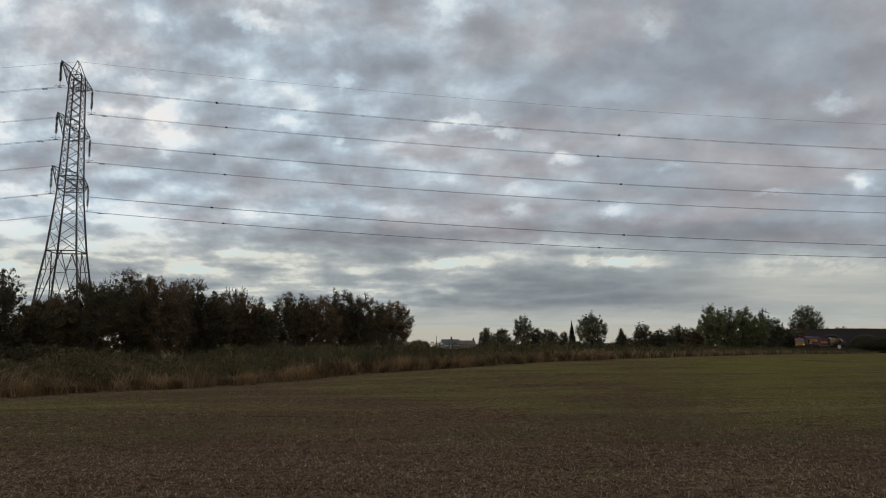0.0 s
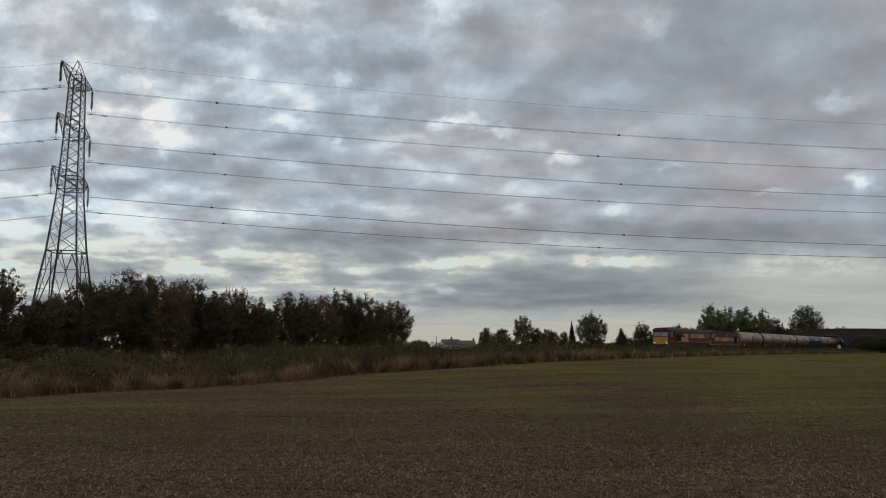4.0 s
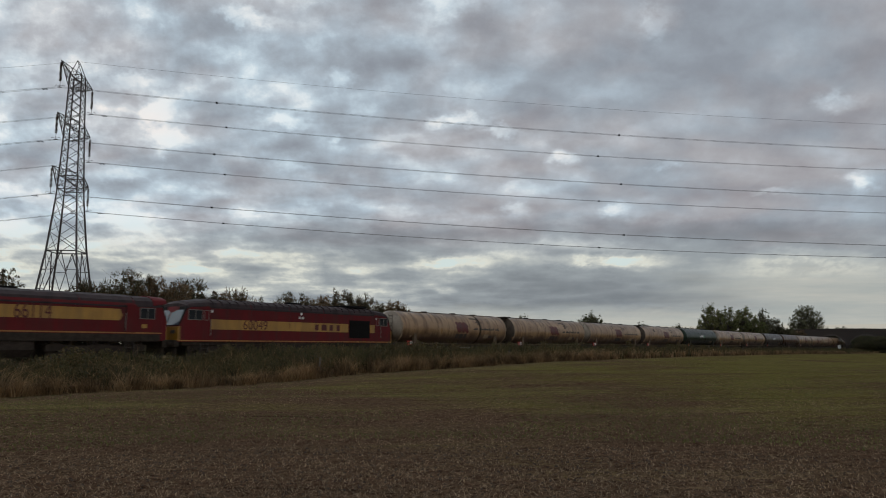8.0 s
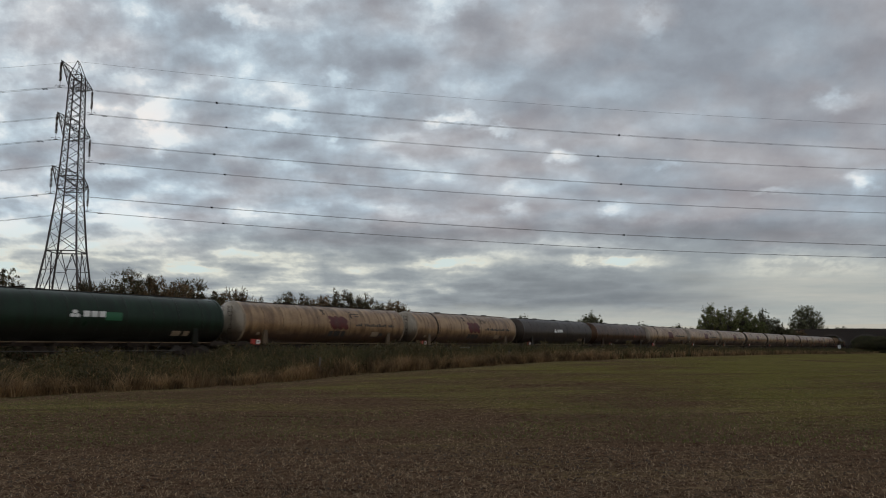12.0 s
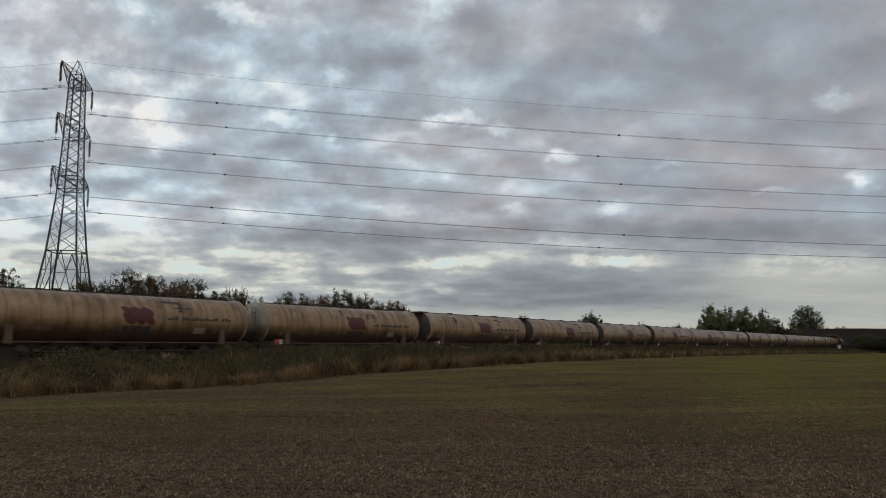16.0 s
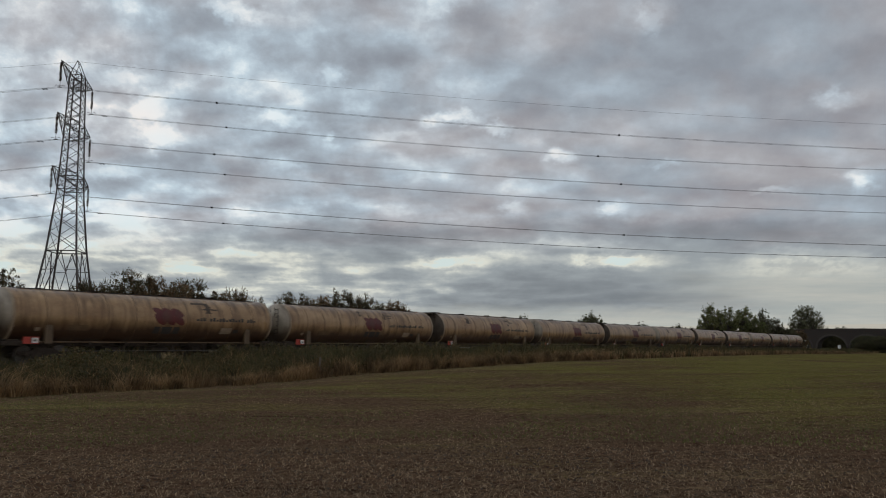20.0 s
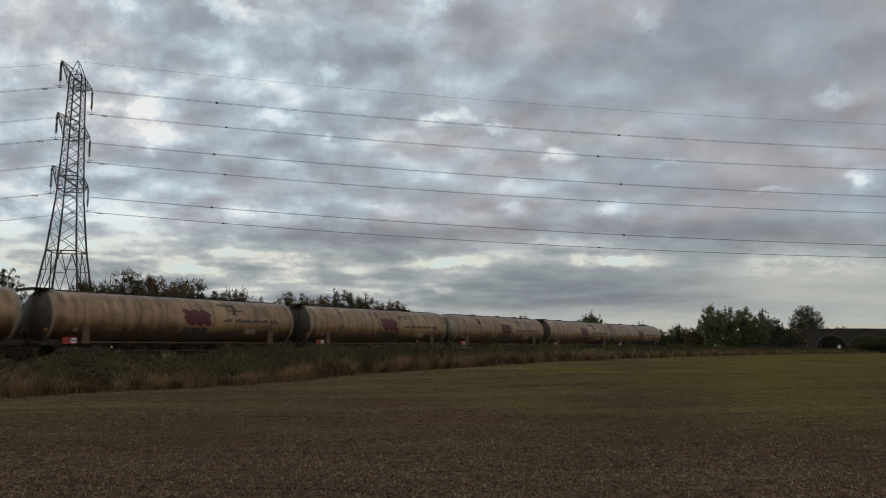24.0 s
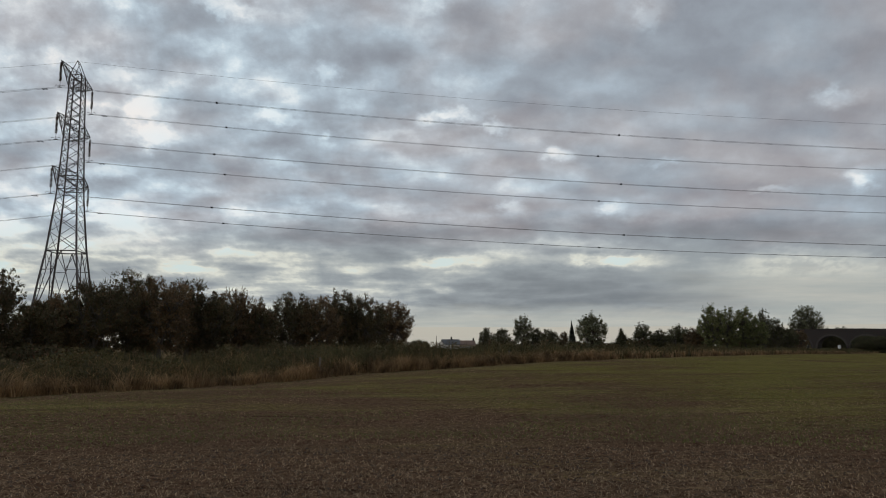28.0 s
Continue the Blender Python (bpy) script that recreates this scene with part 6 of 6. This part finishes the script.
def build_stubble():
    rng = np.random.default_rng(33)
    for name, label, n, r0, r1, hh, ww, mat, thr in (("stubble", "short cut straw lying and standing in the soil", 150000, 6.3, 75, 0.05, 0.0052, M_STUBBLE, 0.0), ("young_crop", "thin green young crop in the stubble", 44000, 14, 75, 0.08, 0.009, M_SEEDLING, 0.45)):
        a = rng.uniform(-0.62, 0.62, n)
        r = r0 * (r1 / r0) ** rng.random(n)
        x, y = r * np.sin(a), r * np.cos(a)
        w = (x - TRACK.x) * TOWARD.x + (y - TRACK.y) * TOWARD.y
        p = np.c_[x, y, ground_z(x, y) - 0.005]
        keep = w > EDGE_W + 0.3
        if thr:
            keep &= clumpy(rng, p, 5.0) > thr - 0.1 * (r > 25)
        p = p[keep]
        k = len(p)
        h = rng.uniform(0.25, 1.0, k) * hh
        lean = rng.normal(size=(k, 2)) * hh * 1.0
        v, f = blades(rng, p, h, np.full(k, ww) * rng.uniform(0.6, 1.4, k), lean)
        thing(name, pose(0, 0, 0), label, "stubble" if mat is M_STUBBLE else "crop", kind="stuff", me=raw_mesh(name, v, f, mat))
    # clods of soil
    n = 3500
    a, r = rng.uniform(-0.62, 0.62, n), np.sqrt(rng.uniform(6.5 ** 2, 13 ** 2, n))
    x, y = r * np.sin(a), r * np.cos(a)
    c = np.c_[x, y, ground_z(x, y)]
    s = rng.uniform(0.006, 0.022, n) * (0.7 + r / 20)
    octa = np.array([[1, 0, 0], [0, 1, 0], [-1, 0, 0], [0, -1, 0], [0, 0, 0.8], [0, 0, -0.4]])
    v = c[:, None, :] + octa[None] * s[:, None, None] * rng.uniform(0.6, 1.3, (n, 6, 1))
    tri = np.array([[0, 1, 4], [1, 2, 4], [2, 3, 4], [3, 0, 4], [1, 0, 5], [2, 1, 5], [3, 2, 5], [0, 3, 5]])
    f = (np.arange(n) * 6)[:, None, None] + tri[None]
    thing("soil_clods", pose(0, 0, 0), "loose crumbs of brown soil", "soil", kind="stuff", me=raw_mesh("soil_clods", v.reshape(-1, 3), f.reshape(-1, 3), M_CLOD))


# ---- bridge, houses and small things ----
M_BRICK = surface("old_bridge_brick", (0.026, 0.019, 0.016), (0.052, 0.038, 0.032), 1.2, 0.9, dirt=(0.03, 0.026, 0.024), dirt_amount=0.7, relief=0.4)
M_COPING = surface("stone_coping", (0.04, 0.032, 0.028), (0.075, 0.062, 0.054), 1.5, 0.9)
M_RENDER = surface("white_rendered_wall", (0.62, 0.61, 0.58), (0.74, 0.73, 0.70), 1.0, 0.85)
M_SLATE_ROOF = surface("slate_roof", (0.06, 0.06, 0.065), (0.10, 0.10, 0.105), 3, 0.7, stretch=(1, 1, 4))
M_TILE_ROOF = surface("brown_tile_roof", (0.12, 0.075, 0.06), (0.18, 0.12, 0.095), 3, 0.8)
M_POST = surface("weathered_post", (0.10, 0.085, 0.07), (0.17, 0.15, 0.125), 5, 0.9)
M_CABINET = surface("grey_cabinet_paint", (0.42, 0.43, 0.43), (0.52, 0.53, 0.52), 4, 0.5)


def build_bridge():
    u0 = 284.0
    m = Matrix.Translation(spot(u0, 0, RAIL_Z)) @ Matrix.Rotation(radians(HEADING), 4, "Z")
    br = thing("road_bridge", m, "old dark brick arched road bridge over the railway", "bridge")
    # across the line: -y is towards the camera's side; three arches
    T = 7.6
    arches = [(4.4, 0.9), (4.9, 11.9), (4.9, -9.6)]
    z_deck = 5.6

    def face(x):
        bm = bmesh.new()
        xs0, xs1 = x, x + T
        ys = np.linspace(-34, 34, 205)
        low, top = [], []
        for y in ys:
            zl = -1.6
            for r, c in arches:
                if abs(y - c) < r:
                    zl = 0.6 + 3.9 * math.sqrt(max(0, 1 - ((y - c) / r) ** 2))
            low.append(zl)
            top.append(z_deck + 0.3 - 0.0011 * y * y)
        for a in range(len(ys) - 1):
            vs = []
            for xx in (xs0, xs1):
                vs.append([(xx, ys[a], low[a]), (xx, ys[a + 1], low[a + 1]), (xx, ys[a + 1], top[a + 1]), (xx, ys[a], top[a])])
            q = [[bm.verts.new(p) for p in ring] for ring in vs]
            for i in range(4):
                bm.faces.new((q[0][i], q[0][(i + 1) % 4], q[1][(i + 1) % 4], q[1][i]))
            bm.faces.new(q[0][::-1])
            bm.faces.new(q[1])
        bmesh.ops.remove_doubles(bm, verts=bm.verts, dist=1e-3)
        return bm
    part("span", face(0), M_BRICK, br)
    for x in (-0.05, T - 0.35):
        bm = bmesh.new()
        ys = np.linspace(-34, 34, 41)
        loft(bm, [[(x, y, 5.85 - 0.0011 * y * y), (x + 0.4, y, 5.85 - 0.0011 * y * y), (x + 0.4, y, 6.75 - 0.0011 * y * y), (x, y, 6.75 - 0.0011 * y * y)] for y in ys])
        par = part("parapet", bm, M_BRICK, br)
        bm = bmesh.new()
        loft(bm, [[(x - 0.06, y, 6.76 - 0.0011 * y * y), (x + 0.46, y, 6.76 - 0.0011 * y * y), (x + 0.46, y, 6.92 - 0.0011 * y * y), (x - 0.06, y, 6.92 - 0.0011 * y * y)] for y in ys])
        part("coping", bm, M_COPING, par, "stone coping")
    for r, c in arches:
        bm = bmesh.new()
        ring = []
        for i in range(25):
            a = math.pi * i / 24
            yy, zz = c + r * math.cos(a), 0.6 + 3.9 * math.sin(a)
            y2, z2 = c + (r + 0.55) * math.cos(a), 0.6 + 4.45 * math.sin(a)
            ring.append([(-0.08, yy, zz), (-0.08, y2, z2), (0.1, y2, z2), (0.1, yy, zz)])
        loft(bm, ring)
        part("arch_ring", bm, M_COPING, br, "brick arch ring")
    # grassed approach banks
    return br


def house(x, y, length, depth, eaves, ridge, turn, wall, roof, label, chimneys=(), windows=()):
    z = float(ground_z(x, y)) - 0.1
    h = thing("house", Matrix.Translation((x, y, z)) @ Matrix.Rotation(radians(turn), 4, "Z"), label, "house", "distant houses")
    bm = bmesh.new()
    loft(bm, [[(sx, -depth / 2, 0), (sx, -depth / 2, eaves), (sx, 0, ridge - 0.1), (sx, depth / 2, eaves), (sx, depth / 2, 0)] for sx in (-length / 2, length / 2)])
    part("wall", bm, wall, h)
    bm = bmesh.new()
    for s in (-1, 1):
        loft(bm, [[(sx, s * (depth / 2 + 0.3), eaves - 0.15), (sx, s * (depth / 2 + 0.3), eaves + 0.02), (sx, 0, ridge + 0.12), (sx, 0, ridge - 0.06)] for sx in (-length / 2 - 0.25, length / 2 + 0.25)])
    r = part("roof", bm, roof, h)
    for cx in chimneys:
        part("chimney", boxes(((cx, 0, ridge + 0.5), (0.8, 0.6, 1.4)), ((cx, 0, ridge + 1.3), (0.3, 0.3, 0.4)), bevel=0.02), M_BRICK, r)
    for wx, wz, ww, wh in windows:
        w = part("window", boxes(((0, 0, 0), (ww, 0.1, wh))), M_WHITE, h, m=pose(wx, -depth / 2 - 0.02, wz))
        part("pane", boxes(((0, -0.06, 0), (ww - 0.2, 0.02, wh - 0.2))), M_WINDOW, w)
    return h


def build_small():
    d = 400.0
    house(3.9, d, 9.0, 7.0, 2.9, 5.6, 8, M_RENDER, M_SLATE_ROOF, "white rendered cottage with slate roof and chimney", (0.5,), ((-2.5, 1.5, 1.2, 1.1), (0.5, 1.5, 1.2, 1.1), (3.2, 1.5, 1.2, 1.1)))
    house(-0.7, d - 5, 4.6, 4.2, 2.5, 4.6, 85, M_RENDER, M_SLATE_ROOF, "white gabled wing of a cottage", (), ())
    house(12.6, d + 4, 8.4, 6.0, 2.8, 5.0, 4, M_PALE, M_TILE_ROOF, "low buff house with brown tiled roof", (3.5,), ((-3.4, 1.5, 1.0, 1.6), (-2.2, 1.5, 1.0, 1.6), (-0.4, 1.5, 1.0, 1.6), (1.4, 1.5, 1.0, 1.6), (3.2, 1.5, 1.0, 1.6)))
    # pole beside the cottage
    px, py = -0.0085 * d, d - 8
    pole = thing("pole", pose(px, py, float(ground_z(px, py))), "thin dark wooden pole beside the cottage", "pole")
    part("shaft", bar(bmesh.new(), (0, 0, 0), (0, 0, 7.2), 0.11, 8), M_BARK, pole)
    # fence posts on the verge
    for u, w, h, tilt in ((27.6, 13.6, 1.0, 2), (31.0, 13.1, 0.8, -6), (35.4, 13.0, 0.85, 5), (60.5, 13.0, 0.9, 4), (47.0, 13.2, 0.9, -3)):
        q = spot(u, w)
        po = thing("fence_post", pose(q.x, q.y, float(ground_z(q.x, q.y)) - 0.05, tilt, tilt * 0.5, 20), "weathered grey wooden fence post in dry grass", "fence post", "fence posts on the verge")
        part("post", boxes(((0, 0, h / 2), (0.10, 0.10, h)), bevel=0.012), M_POST, po)
        part("post_top", boxes(((0, 0, h + 0.01), (0.07, 0.07, 0.03)), bevel=0.01), M_POST, po)
    # equipment cabinet by the track
    q = spot(56.6, 2.9)
    cb = thing("equipment_cabinet", pose(q.x, q.y, RAIL_Z - 0.4, 0, 0, HEADING), "pale grey trackside equipment cabinet on legs", "cabinet")
    part("case", boxes(((0, 0, 0.85), (1.0, 0.5, 0.66)), bevel=0.02), M_CABINET, cb)
    part("lid", boxes(((0, 0, 1.20), (1.1, 0.6, 0.05)), bevel=0.015), M_CABINET, cb)
    part("door", boxes(((0, -0.26, 0.85), (0.88, 0.02, 0.54)), bevel=0.006), M_CABINET, cb)
    for x in (-0.4, 0.4):
        part("leg", boxes(((x, 0, 0.27), (0.06, 0.3, 0.56))), M_UNDER, cb)
    # relay case below the bridge
    q = spot(268, 3.6)
    cb2 = thing("equipment_cabinet", pose(q.x, q.y, RAIL_Z - 0.4, 0, 0, HEADING), "white trackside cabinet near the bridge", "cabinet")
    part("case", boxes(((0, 0, 0.95), (2.2, 0.6, 1.5)), bevel=0.03), M_WHITE, cb2)
    part("lid", boxes(((0, 0, 1.74), (2.3, 0.7, 0.07)), bevel=0.02), M_CABINET, cb2)


def build_insect():
    fly = thing("flying_insect", pose(2.5, 1.5, 0.3), "small dark flying insect", "insect")
    bm = bmesh.new()
    bmesh.ops.create_icosphere(bm, subdivisions=2, radius=1.0, matrix=Matrix.Diagonal((0.0035, 0.0014, 0.0014, 1)))
    bmesh.ops.create_icosphere(bm, subdivisions=1, radius=1.0, matrix=Matrix.Translation((-0.004, 0, 0)) @ Matrix.Diagonal((0.0012, 0.0012, 0.0012, 1)))
    part("body", bm, M_INK, fly)
    for s in (-1, 1):
        part("wing", boxes(((0.001, s * 0.003, 0.001), (0.003, 0.006, 0.0003))), M_GRILLE, fly)
    return fly


build_ground()
CLOUD = build_cloud()
build_railway()
build_lines()
build_trees()
build_hedges()
build_bridge()
build_small()
build_train()
FLY = build_insect()
build_verge()
build_stubble()


def motions():
    # the train runs past at an even speed towards the lower left
    times = [0.0, 7.0, 14.0, 21.0, 28.0]
    for ob, n in TRAIN:
        rows = []
        for t in times:
            q = spot(PITCH * (n + 15.873 - 1.473 * t) - 27.9, 0, RAIL_Z)
            rows.append((t, pose(q.x, q.y, q.z, 0, 0, HEADING)))
        walk(ob, rows)
    # the clouds drift slowly towards the camera and to the left
    walk(CLOUD, [(t, pose(-0.055 * CLOUD_H * t / 28.0, -0.090 * CLOUD_H * t / 28.0, 1.65 + CLOUD_H)) for t in (0.0, 14.0, 28.0)])
    # an insect crosses the sky
    a, b = Vector((0.30, 1.0, 1.92)), Vector((0.108, 1.0, 1.87))
    v = (b - a) / 0.1
    rows = [(0.0, pose(*(a - v * 0.5))), (24.5, pose(*(a - v * 0.5)))]
    rows += [(t, pose(*(a + v * (t - 25.0)))) for t in (24.6, 24.8, 25.0, 25.2, 25.4)]
    rows += [(25.5, pose(*(a + v * 0.5))), (28.0, pose(*(a + v * 0.5)))]
    walk(FLY, rows)


motions()
